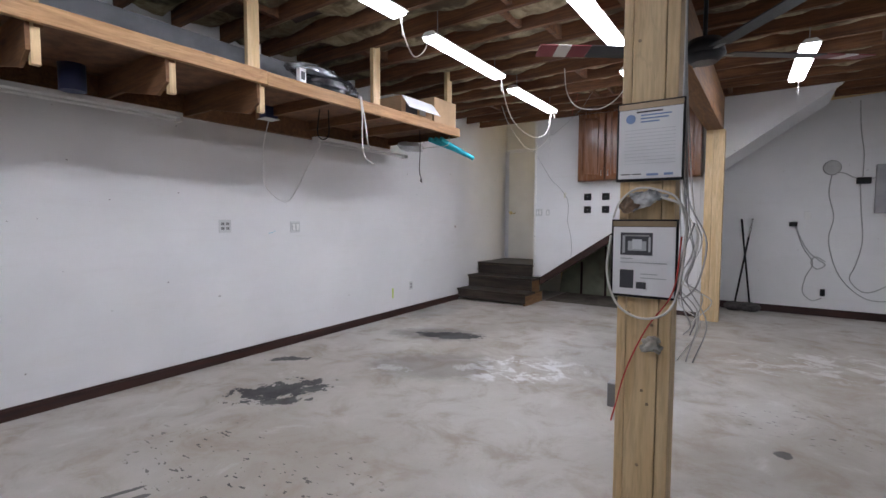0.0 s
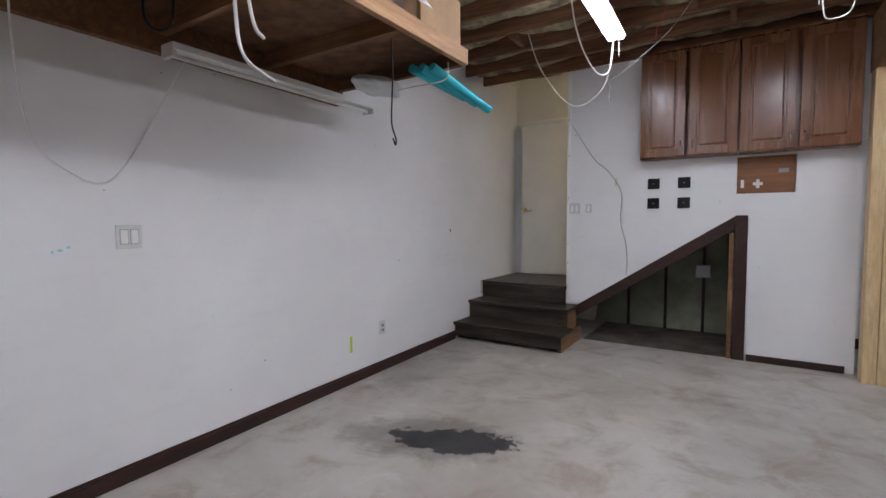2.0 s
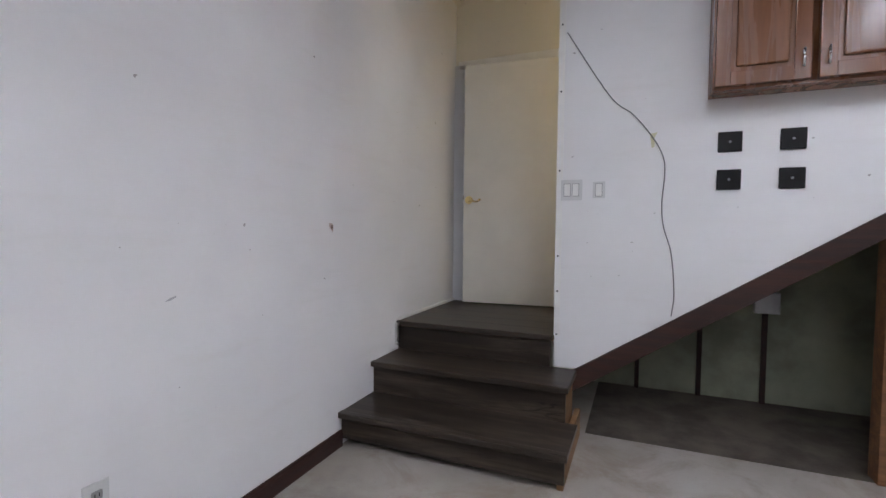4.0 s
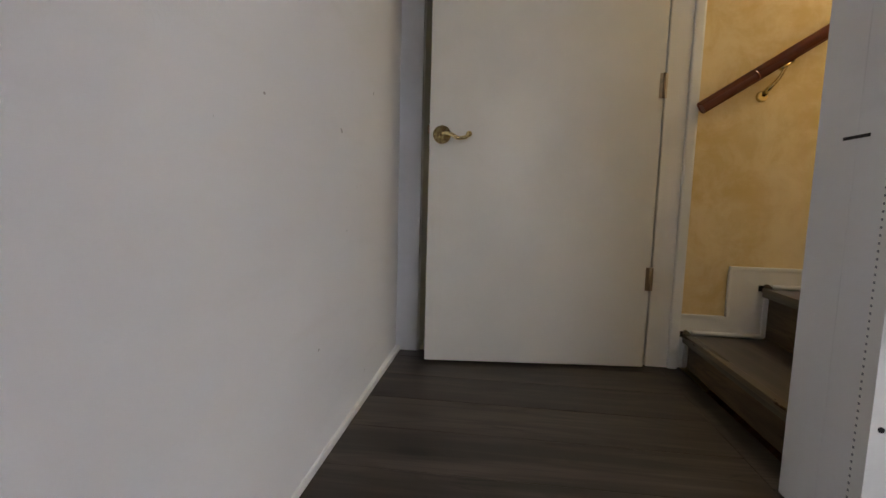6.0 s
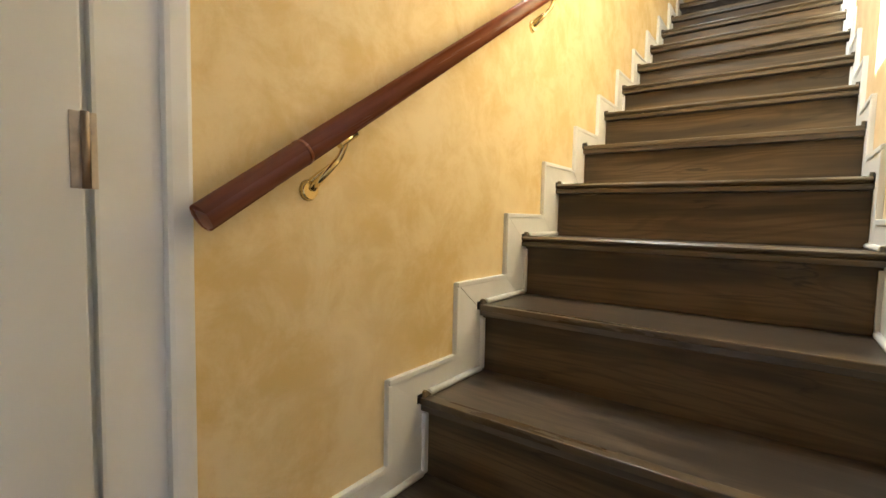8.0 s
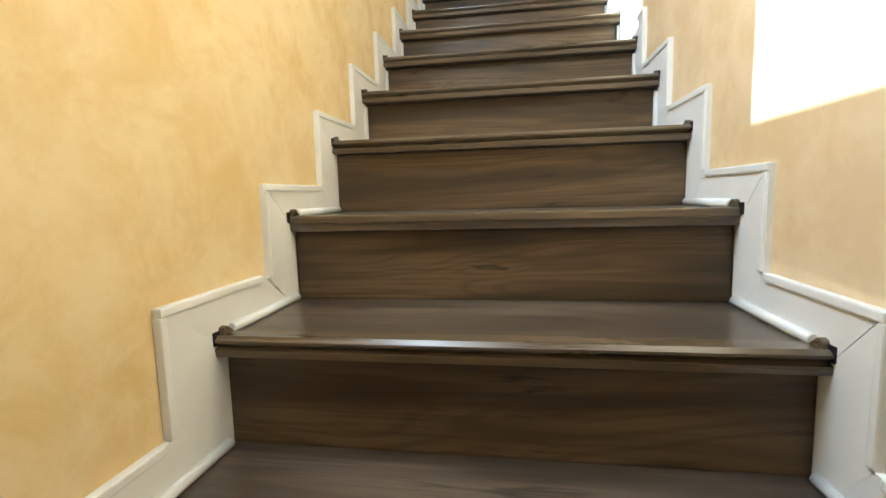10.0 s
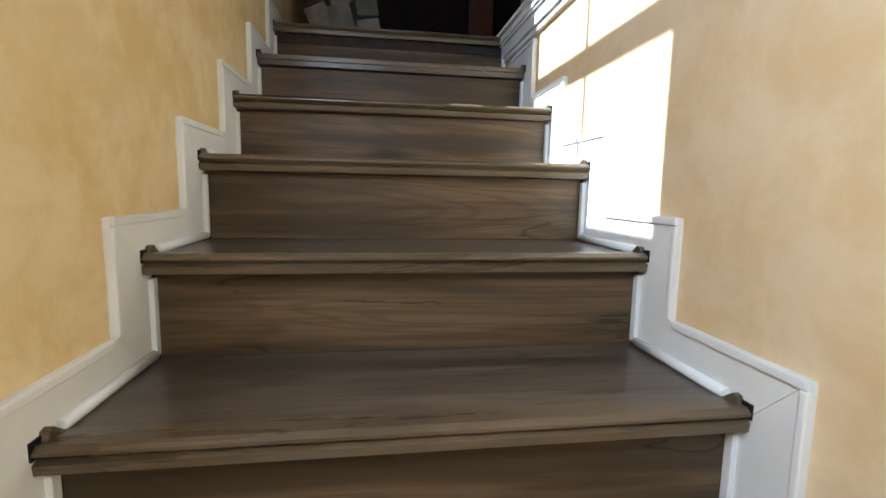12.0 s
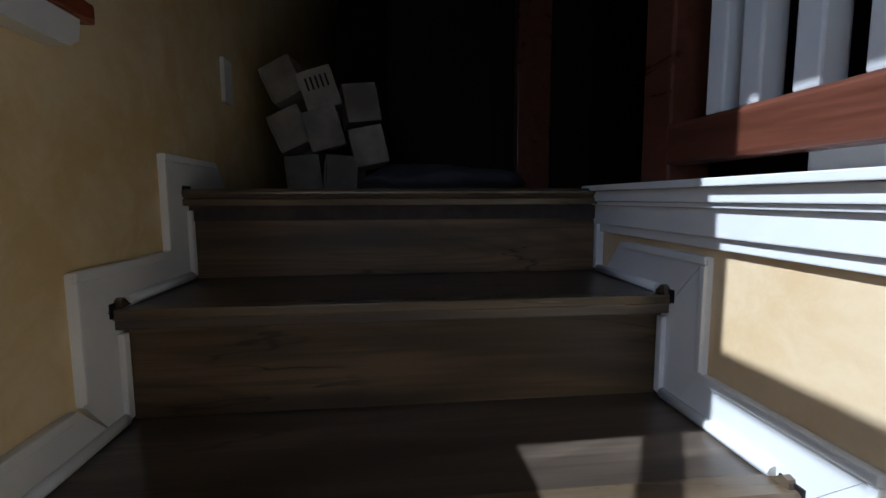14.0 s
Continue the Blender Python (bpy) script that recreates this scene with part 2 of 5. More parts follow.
JAMB_PAINT = plain("jamb_paint", (0.66, 0.67, 0.70), 0.5, vary=0.06)
DARK_BASE = wood("dark_stained_trim", (0.05, 0.017, 0.011), (0.022, 0.008, 0.006), 1, 0.6)
DARK_BASE_X = wood("dark_stained_trim_across", (0.05, 0.017, 0.011), (0.022, 0.008, 0.006), 0, 0.6)
PINE_Y = wood("pine_lumber_long", (0.52, 0.315, 0.15), (0.34, 0.18, 0.075), 1, 0.6, 1.0, 0.7)
# half as light as PINE_Y: shade under the loft is in the colour
PINE_X = wood("pine_lumber_cross_shaded", (0.25, 0.123, 0.053), (0.145, 0.066, 0.027), 0, 0.65, 1.0, 0.6)
PINE_Z = wood("pine_lumber_upright", (0.74, 0.57, 0.34), (0.64, 0.45, 0.23), 2, 0.55, 0.8, 0.4)
OLD_JOIST = wood("aged_joist_wood", (0.23, 0.105, 0.048), (0.095, 0.042, 0.02), 0, 0.75, 1.0, 0.5)
# board colour lowered as well, for its shaded underside
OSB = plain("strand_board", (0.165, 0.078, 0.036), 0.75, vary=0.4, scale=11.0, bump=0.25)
INSULATION = batting()
CABINET_WOOD = wood("cabinet_maple_stain", (0.225, 0.095, 0.041), (0.185, 0.074, 0.032), 2, 0.24, 0.6, bump=0.06)
STAIR_WOOD = laminate("dark_laminate_plank", (0.101, 0.067, 0.035), 1, 0.42)
# greyer, slightly lighter than the risers: part of the sheen is in the colour
TREAD_WOOD = laminate("sheen_laminate_tread", (0.095, 0.073, 0.053), 1, 0.3, 1.0, 0.6)
NOSE_WOOD = wood("stair_nosing_laminate", (0.142, 0.104, 0.062), (0.080, 0.057, 0.033), 1, 0.26, 0.6, bump=0.08)
STAIR_ACROSS = laminate("dark_laminate_plank_across", (0.056, 0.043, 0.033), 0, 0.36)
STEP_SIDE = wood("raw_plywood_edge", (0.34, 0.20, 0.10), (0.2, 0.11, 0.05), 1, 0.7)
RAIL_WOOD = wood("red_mahogany_stain", (0.34, 0.105, 0.042), (0.21, 0.06, 0.024), 0, 0.25, 1.0, bump=0.04)
BALUSTRADE_WOOD = wood("dark_mahogany_stain", (0.145, 0.05, 0.027), (0.085, 0.029, 0.015), 0, 0.3, 1.0, bump=0.04)
BRASS = plain("polished_brass", (0.78, 0.63, 0.32), 0.13, 1.0, 0.08, bump=0.02)
CHROME = plain("worn_chrome", (0.75, 0.75, 0.74), 0.25, 1.0)
STEEL = plain("grey_steel", (0.35, 0.35, 0.36), 0.4, 0.9)
HINGE = plain("tarnished_hinge", (0.32, 0.24, 0.16), 0.45, 0.8)
PAINTED_HINGE = plain("paint_smeared_hinge", (0.55, 0.47, 0.36), 0.5, 0.2, 0.3, 25.0)
WHITE_PLASTIC = plain("white_plastic", (0.78, 0.78, 0.77), 0.35, vary=0.04, bump=0.03)
BLACK_PLASTIC = plain("black_plastic", (0.011, 0.011, 0.012), 0.45)
BLACK_PLASTIC.node_tree.nodes["Principled BSDF"].inputs["Specular IOR Level"].default_value = 0.2
PLATE = plain("aged_plate_plastic", (0.62, 0.63, 0.63), 0.4, vary=0.05, bump=0.03)
CARDBOARD = plain("brown_cardboard", (0.46, 0.31, 0.18), 0.85, vary=0.1, bump=0.1)
GREY_PANEL = plain("grey_panel", (0.20, 0.21, 0.23), 0.6, vary=0.15)
BLACK_BAG = plain("black_plastic_film", (0.02, 0.022, 0.028), 0.22, bump=0.3)
TEAL_FOAM = plain("teal_foam", (0.04, 0.48, 0.58), 0.7, vary=0.1)
BLUE_PLASTIC = plain("dark_blue_plastic", (0.02, 0.03, 0.10), 0.4)
ROPE = plain("white_cord", (0.66, 0.64, 0.60), 0.8)
GREY_CABLE = plain("grey_cable", (0.42, 0.42, 0.42), 0.5)
DARK_CABLE = plain("dull_grey_cable", (0.16, 0.16, 0.17), 0.5)
RED_CABLE = plain("red_cable", (0.5, 0.05, 0.04), 0.5)
PAPER = plain("printed_paper", (0.82, 0.82, 0.84), 0.6, vary=0.03, bump=0.02)
INK = plain("dark_print", (0.06, 0.06, 0.07), 0.6)
BLUE_INK = plain("blue_print", (0.22, 0.32, 0.55), 0.6)
PALE_INK = plain("pale_print", (0.62, 0.63, 0.65), 0.6)
SOCKET_GREY = plain("socket_shadow_grey", (0.3, 0.3, 0.3), 0.5)
GREY_INK = plain("grey_print", (0.45, 0.46, 0.48), 0.6)
FAN_BLACK = plain("black_fan_paint", (0.02, 0.022, 0.028), 0.4)
FAN_RED = plain("red_fan_paint", (0.22, 0.02, 0.03), 0.4)
FAN_WHITE = plain("white_fan_paint", (0.7, 0.68, 0.66), 0.4)
GREEN_TAPE = plain("lime_tape", (0.50, 0.62, 0.06), 0.6)
CRAWL = plain("understair_board", (0.34, 0.36, 0.27), 0.8, vary=0.35, scale=3.0, bump=0.2)
MOP = plain("dirty_mop_yarn", (0.10, 0.095, 0.09), 0.95, vary=0.4, scale=30.0, bump=0.8)
# upper room wall and floor: near-black colours carry the room's dimness
DARK_ROOM = plain("dimmed_room_wall", (0.055, 0.034, 0.027), 0.8)
CARPET = plain("dimmed_carpet", (0.05, 0.04, 0.038), 0.95, vary=0.3, scale=20.0, bump=0.6)
CEILING_PAINT = plain("white_ceiling_paint", (0.75, 0.74, 0.72), 0.8)
TUBE_LIGHT = glow("fluorescent_tube", (0.89, 0.87, 1.0), TUBE_POWER)


# ---- building helpers ----
def box_bm(x0, y0, z0, x1, y1, z1, bevel=0.0, bm=None):
    own = bmesh.new()
    m = Matrix.Translation(((x0 + x1) / 2, (y0 + y1) / 2, (z0 + z1) / 2)) @ Matrix.Diagonal((abs(x1 - x0), abs(y1 - y0), abs(z1 - z0), 1))
    bmesh.ops.create_cube(own, size=1, matrix=m)
    if bevel:
        bmesh.ops.bevel(own, geom=own.edges[:], offset=bevel, segments=2, affect="EDGES", profile=0.6)
    if bm is None:
        return own
    joined(bm, own)
    return bm


def joined(bm, other):
    data = bpy.data.meshes.new("joined")
    other.to_mesh(data)
    other.free()
    bm.from_mesh(data)
    bpy.data.meshes.remove(data)


def rod_bm(a, b, r, r2=None, segments=12, bm=None):
    own = bmesh.new()
    a, b = Vector(a), Vector(b)
    turn = (b - a).to_track_quat("Z", "Y").to_matrix().to_4x4()
    bmesh.ops.create_cone(own, cap_ends=True, segments=segments, radius1=r, radius2=r if r2 is None else r2, depth=(b - a).length, matrix=Matrix.Translation((a + b) / 2) @ turn)
    for f in own.faces:
        f.smooth = len(f.verts) == 4
    if bm is None:
        return own
    joined(bm, own)
    return bm


def ball_bm(c, r, scale=(1, 1, 1), bm=None, sub=2):
    own = bmesh.new()
    bmesh.ops.create_icosphere(own, subdivisions=sub, radius=r, matrix=Matrix.Translation(c) @ Matrix.Diagonal((*scale, 1)))
    for f in own.faces:
        f.smooth = True
    if bm is None:
        return own
    joined(bm, own)
    return bm


def prism_bm(points, y0, y1, bm=None):
    """A polygon in x and z, pushed from y0 to y1."""
    own = bmesh.new()
    near = [own.verts.new((x, y0, z)) for x, z in points]
    far = [own.verts.new((x, y1, z)) for x, z in points]
    own.faces.new(near)
    own.faces.new(far[::-1])
    for i in range(len(points)):
        j = (i + 1) % len(points)
        own.faces.new((near[j], near[i], far[i], far[j]))
    bmesh.ops.recalc_face_normals(own, faces=own.faces[:])
    if bm is None:
        return own
    joined(bm, own)
    return bm


def tube_bm(points, r, steps=6, segments=6):
    """A smooth cord through the points."""
    pts = [Vector(p) for p in points]
    ext = [pts[0] * 2 - pts[1]] + pts + [pts[-1] * 2 - pts[-2]]
    line = []
    for i in range(1, len(ext) - 2):
        for k in range(steps):
            t = k / steps
            p0, p1, p2, p3 = ext[i - 1:i + 3]
            line.append(0.5 * (2 * p1 + (p2 - p0) * t + (2 * p0 - 5 * p1 + 4 * p2 - p3) * t * t + (3 * p1 - p0 - 3 * p2 + p3) * t ** 3))
    line.append(pts[-1])
    bm = bmesh.new()
    rings = []
    for i, p in enumerate(line):
        way = (line[min(i + 1, len(line) - 1)] - line[max(i - 1, 0)]).normalized()
        side = way.cross(Vector((0.31, 0.2, 0.93))).normalized()
        up = side.cross(way)
        rings.append([bm.verts.new(p + r * (math.cos(a) * side + math.sin(a) * up)) for a in (2 * math.pi * k / segments for k in range(segments))])
    for a, b in zip(rings, rings[1:]):
        for k in range(segments):
            f = bm.faces.new((a[k], a[(k + 1) % segments], b[(k + 1) % segments], b[k]))
            f.smooth = True
    bm.faces.new(rings[0][::-1])
    bm.faces.new(rings[-1])
    return bm


def mesh_of(name, bm, material):
    data = bpy.data.meshes.new(name)
    bm.to_mesh(data)
    bm.free()
    data.materials.append(material)
    return data


def thing(name, bm, material, label, category, group="", kind="", at=None):
    ob = tagged(new(name, mesh_of(name, bm, material)), label, category, group, kind)
    if at is not None:
        ob.matrix_world = at
    return ob


def empty(name, at, label, category, group="", kind=""):
    ob = new(name)
    ob.empty_display_size = 0.1
    ob.matrix_world = at
    return tagged(ob, label, category, group, kind)


def part(name, bm, material, parent, label="", local=None):
    """Links a bmesh, in the parent's own space, as one mesh under it."""
    ob = new(name, mesh_of(name, bm, material))
    ob.parent = parent
    if local is not None:
        ob.matrix_basis = local
    return tagged(ob, label) if label else ob


def structure(name, bm, material, label, category="wall"):
    return thing(name, bm, material, label, category, kind="structure")


# ---- plan ----
WALL_Y, STAIR_Y0, STAIR_Y1 = 8.30, 8.41, 9.31
END_X = 0.95
RISE, RUN, X1, LAND = 0.18, 0.265, 1.03, 0.55
TOP_Z = LAND + 14 * RISE
JOIST_Z = 2.78
REAR, RIGHT = -2.6, 7.6


def cut_wall(name, x0, x1, y0, y1, z0, z1, holes, material, label):
    """A wall along x with rectangular holes (x0, x1, z0, z1) through it."""
    bm = bmesh.new()
    xs = sorted({x0, x1, *(h[0] for h in holes), *(h[1] for h in holes)})
    zs = sorted({z0, z1, *(h[2] for h in holes), *(h[3] for h in holes)})
    for a, b in zip(xs, xs[1:]):
        for c, d in zip(zs, zs[1:]):
            if not any(h[0] <= (a + b) / 2 <= h[1] and h[2] <= (c + d) / 2 <= h[3] for h in holes):
                box_bm(a, y0, c, b, y1, d, bm=bm)
    bmesh.ops.remove_doubles(bm, verts=bm.verts[:], dist=1e-4)
    return structure(name, bm, material, label)


# ---- garage shell ----
def drop(y):
    """The slab falls slightly towards the garage door."""
    return min(0.0, (y - 7.4) * 0.0055)


slab = bmesh.new()
ends = [[slab.verts.new((x, y, z)) for y, z in ((REAR, -0.2), (9.35, -0.2), (9.35, 0), (7.4, 0), (REAR, drop(REAR)))] for x in (-0.2, RIGHT)]
slab.faces.new(ends[0])
slab.faces.new(ends[1][::-1])
for k in range(5):
    slab.faces.new((ends[0][k], ends[1][k], ends[1][(k + 1) % 5], ends[0][(k + 1) % 5]))
bmesh.ops.recalc_face_normals(slab, faces=slab.faces[:])
structure("floor", slab, CONCRETE, "stained bare concrete garage floor with oil spots", "floor")
def west(y):
    """The long wall's face: it runs slightly out of square."""
    return 0.03 - 0.0138 * (y - 2)


def plan_bm(points, z0, z1):
    """A polygon in x and y, raised from z0 to z1."""
    bm = bmesh.new()
    low = [bm.verts.new((x, y, z0)) for x, y in points]
    high = [bm.verts.new((x, y, z1)) for x, y in points]
    bm.faces.new(low[::-1])
    bm.faces.new(high)
    for i in range(len(points)):
        j = (i + 1) % len(points)
        bm.faces.new((low[i], low[j], high[j], high[i]))
    bmesh.ops.recalc_face_normals(bm, faces=bm.faces[:])
    return bm


structure("wall_west", plan_bm([(-0.25, REAR), (west(REAR), REAR), (west(9.31), 9.31), (-0.25, 9.31)], -0.1, JOIST_Z + 0.24), WHITE_WALL, "long white painted garage wall with scuffs")
structure("wall_south", box_bm(-0.2, REAR - 0.15, -0.1, RIGHT, REAR, JOIST_Z + 0.24), WHITE_WALL, "white painted garage wall behind the start")
structure("wall_east", box_bm(RIGHT, REAR, -0.1, RIGHT + 0.15, 9.5, JOIST_Z + 0.24), WHITE_WALL, "white painted garage side wall")
def soffit(x):
    return LAND - 0.17 + (x - 1.05) * RISE / RUN


structure("wall_bay", prism_bm([(3.30, 0), (RIGHT, 0), (RIGHT, JOIST_Z + 0.2), (4.55, JOIST_Z + 0.02), (3.30, soffit(3.30) - 0.03)], 9.30, 9.309), WHITE_WALL, "white painted back wall of the garage bay")
structure("wall_bay_return", prism_bm([(3.24, 0), (3.30, 0), (3.30, soffit(3.30) - 0.03), (3.24, soffit(3.24) - 0.03)], WALL_Y + 0.01, 9.309), WHITE_WALL, "white painted return wall beside the stair cupboard")
structure("wall_behind_stairs", prism_bm([(1.0, 0), (3.24, 0), (3.24, soffit(3.24) - 0.03), (1.05, soffit(1.05) - 0.03)], 9.302, 9.309), CRAWL, "rough back wall inside the cupboard under the stairs")
structure("wall_stair_side", prism_bm([(3.241, soffit(3.24)), (4.6, soffit(4.6)), (4.6, TOP_Z - 0.07), (3.241, TOP_Z - 0.07)], WALL_Y, STAIR_Y0 - 0.004), WHITE_WALL, "white painted stair side wall above the bay")
structure("stair_soffit", prism_bm([(3.24, soffit(3.24) - 0.025), (4.55, JOIST_Z - 0.02), (4.55, JOIST_Z), (3.24, soffit(3.24) - 0.005)], WALL_Y + 0.001, 9.30), WHITE_WALL, "white painted sloped soffit under the stairs", "ceiling")

# the wall in front of the stairs: a polygon with the sloped opening left out
front = bmesh.new()
prism_bm([(END_X, 0.37), (1.07, 0.37), (2.46, 1.277), (2.46, JOIST_Z + 0.1), (END_X, JOIST_Z + 0.1)], WALL_Y, STAIR_Y0 - 0.004, front)
prism_bm([(2.46, 1.277), (2.462, 1.277), (2.462, 0), (3.24, 0), (3.24, 1.48), (2.46, 1.48)], WALL_Y, STAIR_Y0 - 0.004, front)
prism_bm([(2.88, 1.48), (3.24, 1.48), (3.24, JOIST_Z + 0.1), (2.88, JOIST_Z + 0.1)], WALL_Y, STAIR_Y0 - 0.004, front)
prism_bm([(2.46, 1.80), (2.88, 1.80), (2.88, JOIST_Z + 0.1), (2.46, JOIST_Z + 0.1)], WALL_Y, STAIR_Y0 - 0.004, front)
structure("wall_stair_front", front, WHITE_WALL, "white painted wall enclosing the stairs, with a sloped cupboard opening")
structure("wall_end", box_bm(END_X + 0.001, STAIR_Y0 - 0.003, LAND, END_X + 0.045, 8.52, JOIST_Z + 0.1, 0.004), WHITE_WALL, "white boxed wall end beside the stair foot")
holes = bmesh.new()
for k in range(110):
    box_bm(END_X - 0.0052, WALL_Y + 0.024, LAND + 0.05 + 0.013 * k, END_X - 0.004, WALL_Y + 0.027, LAND + 0.054 + 0.013 * k, bm=holes)
thing("pencil_mark", box_bm(END_X - 0.0012, 8.378, 1.288, END_X - 0.0002, 8.442, 1.294), BLACK_PLASTIC, "short dark pencil line on the white wall end", "mark")
bead_root = structure("corner_bead", box_bm(END_X - 0.004, WALL_Y - 0.003, LAND, END_X + 0.03, WALL_Y + 0.03, JOIST_Z), WHITE_TRIM, "perforated white corner bead with black screws", "trim")

part("perforations", holes, GREY_PANEL, bead_root)
for z in (0.557, 0.805, 1.006, 1.488, 1.93, 2.3):
    part("screw", rod_bm((END_X + 0.012, WALL_Y - 0.0032, z), (END_X + 0.012, WALL_Y - 0.005, z), 0.005), BLACK_PLASTIC, bead_root)

# yellow stairwell walls
structure("wall_stair_south", prism_bm([(END_X + 0.002, LAND - 0.05), (1.25, LAND - 0.05), (4.6, soffit(4.6)), (4.6, TOP_Z - 0.06), (END_X + 0.002, TOP_Z - 0.06)], STAIR_Y0 - 0.0035, STAIR_Y0), PALED_YELLOW_WALL, "sponge-painted stairwell wall, its yellow paled by colour for sun and daylight")
WINDOWS = [(1.86, 2.62, 2.93, 4.15), (3.36, 4.095, 3.313, 4.24)]
cut_wall("wall_north", 1.02, 7.6, STAIR_Y1, STAIR_Y1 + 0.05, 0, 5.4, WINDOWS, YELLOW_WALL, "yellow sponge-painted stairwell wall beside the handrail")
cut_wall("wall_door", -0.2, 1.02, STAIR_Y1, STAIR_Y1 + 0.16, 0, 5.4, [(0.02, 0.915, LAND, 2.47)], CREAM_WALL, "cream painted wall round the landing door")
beyond = bmesh.new()
box_bm(-0.25, 9.471, 0.3, -0.2, 10.3, 2.7, bm=beyond)
box_bm(1.15, 9.471, 0.3, 1.2, 10.3, 2.7, bm=beyond)
box_bm(-0.2, 10.2, 0.3, 1.15, 10.3, 2.7, bm=beyond)
box_bm(-0.2, 9.471, 2.6, 1.15, 10.2, 2.7, bm=beyond)
box_bm(-0.2, 9.31, LAND - 0.06, 1.15, 10.2, LAND - 0.002, bm=beyond)
structure("wall_beyond_door", beyond, CREAM_WALL, "plain dim closet beyond the ajar door")
structure("wall_upper_west", box_bm(-0.2, 4.0, JOIST_Z + 0.24, -0.012, 9.31, 5.4), CREAM_WALL, "plain upper wall at the stairwell end")
structure("wall_upper_east", box_bm(7.6, 4.0, TOP_Z - 0.2, 7.75, 9.47, 5.4), DARK_ROOM, "brown upper room wall, coloured near-black for the dim room")
structure("wall_upper_south", box_bm(-0.2, 3.85, TOP_Z - 0.2, 7.75, 4.0, 5.4), DARK_ROOM, "brown upper room wall, coloured near-black for the dim room")
structure("ceiling_upper", box_bm(-0.2, 3.85, 5.4, 7.75, 9.5, 5.55), CEILING_PAINT, "white painted ceiling above the stairs", "ceiling")
upper = bmesh.new()
box_bm(-0.01, 4.0, TOP_Z - 0.06, 4.49, STAIR_Y0 - 0.005, TOP_Z - 0.004, bm=upper)
box_bm(4.49, 4.0, TOP_Z - 0.06, 7.6, STAIR_Y1, TOP_Z - 0.004, bm=upper)
structure("floor_upper", upper, CARPET, "upper hall floor, coloured near-black for the dim room", "floor")

# garage ceiling: deck, insulation and joists across
def batts_bm(x0, x1, y0, y1, step=0.055):
    """A deck whose underside sags in lumps between the joists."""
    bm = box_bm(x0, y0, JOIST_Z + 0.2, x1, y1, JOIST_Z + 0.225)
    nx, ny = int((x1 - x0) / step), int((y1 - y0) / step)
    rows = []
    for a in range(nx + 1):
        row = []
        for b in range(ny + 1):
            x, y = x0 + (x1 - x0) * a / nx, y0 + (y1 - y0) * b / ny
            across = abs(((y - REAR - 0.3) / 0.405) % 1.0 - 0.5) * 2
            sag = (1 - across ** 4) * (0.118 + 0.07 * noise.noise((x * 2.1, y * 2.6, 1.0))) + 0.022 * noise.noise((x * 8, y * 8, 4.0))
            row.append(bm.verts.new((x, y, JOIST_Z + 0.192 - max(0.0, sag))))
        rows.append(row)
    for a in range(nx):
        for b in range(ny):
            f = bm.faces.new((rows[a][b], rows[a][b + 1], rows[a + 1][b + 1], rows[a + 1][b]))
            f.smooth = True
    return bm


structure("ceiling", batts_bm(-0.01, RIGHT, REAR, STAIR_Y0 - 0.006), INSULATION, "patchy brown insulation sagging between the open ceiling joists", "ceiling")
structure("ceiling_bay", box_bm(4.56, STAIR_Y0 - 0.006, JOIST_Z + 0.19, RIGHT, 9.30, JOIST_Z + 0.225), INSULATION, "patchy insulation over the garage bay", "ceiling")
joist_data = mesh_of("ceiling_joist", box_bm(-0.005, -0.02, 0, RIGHT, 0.02, 0.2, 0.004), OLD_JOIST)
y = REAR + 0.3
while y < 8.3:
    j = tagged(new("ceiling_joist", joist_data), "aged brown wooden ceiling joist", "joist", "garage ceiling joists", "structure")
    j.matrix_world = pose(0, y, JOIST_Z)
    y += 0.405
for y in (8.62, 9.0):
    thing("ceiling_joist", box_bm(4.58, y - 0.02, JOIST_Z, RIGHT, y + 0.02, JOIST_Z + 0.2, 0.004), OLD_JOIST, "aged brown wooden ceiling joist", "joist", "garage ceiling joists", "structure")
blocking = mesh_of("blocking", box_bm(-0.02, 0.021, 0.02, 0.02, 0.384, 0.19, 0.003), OLD_JOIST)
rnd = random.Random(4)
for k in range(46):
    b = tagged(new("joist_blocking", blocking), "short wooden block between ceiling joists", "joist", "joist blocking", "structure")
    b.matrix_world = pose(rnd.choice((0.9, 2.2, 2.35, 3.6, 4.7, 5.6)) + rnd.uniform(-0.1, 0.1), REAR + 0.3 + 0.405 * rnd.randrange(0, 26), JOIST_Z)

# skirting boards of the garage
base = bmesh.new()
for thick, z0, z1 in ((0.016, 0.0, 0.072), (0.010, 0.0721, 0.085)):
    own = plan_bm([(west(REAR) + 0.0005, REAR), (west(REAR) + thick, REAR), (west(7.63) + thick, 7.63), (west(7.63) + 0.0005, 7.63)], z0, z1)
    for v in own.verts:
        v.co.z += drop(v.co.y)
    joined(base, own)
structure("baseboard", base, DARK_BASE, "dark brown stained baseboard along the white wall", "baseboard")
structure("baseboard_cupboard", box_bm(2.57, WALL_Y - 0.016, 0, 3.24, WALL_Y - 0.001, 0.06, 0.003), DARK_BASE_X, "dark brown baseboard under the white panel", "baseboard")
structure("baseboard_bay", box_bm(3.31, 9.284, 0, RIGHT, 9.2995, 0.1, 0.003), DARK_BASE_X, "dark brown baseboard on the bay wall", "baseboard")
trim = bmesh.new()
prism_bm([(1.06, 0.245), (1.06, 0.36), (2.46, 1.285), (2.46, 1.17)], WALL_Y - 0.02, WALL_Y + 0.09, trim)
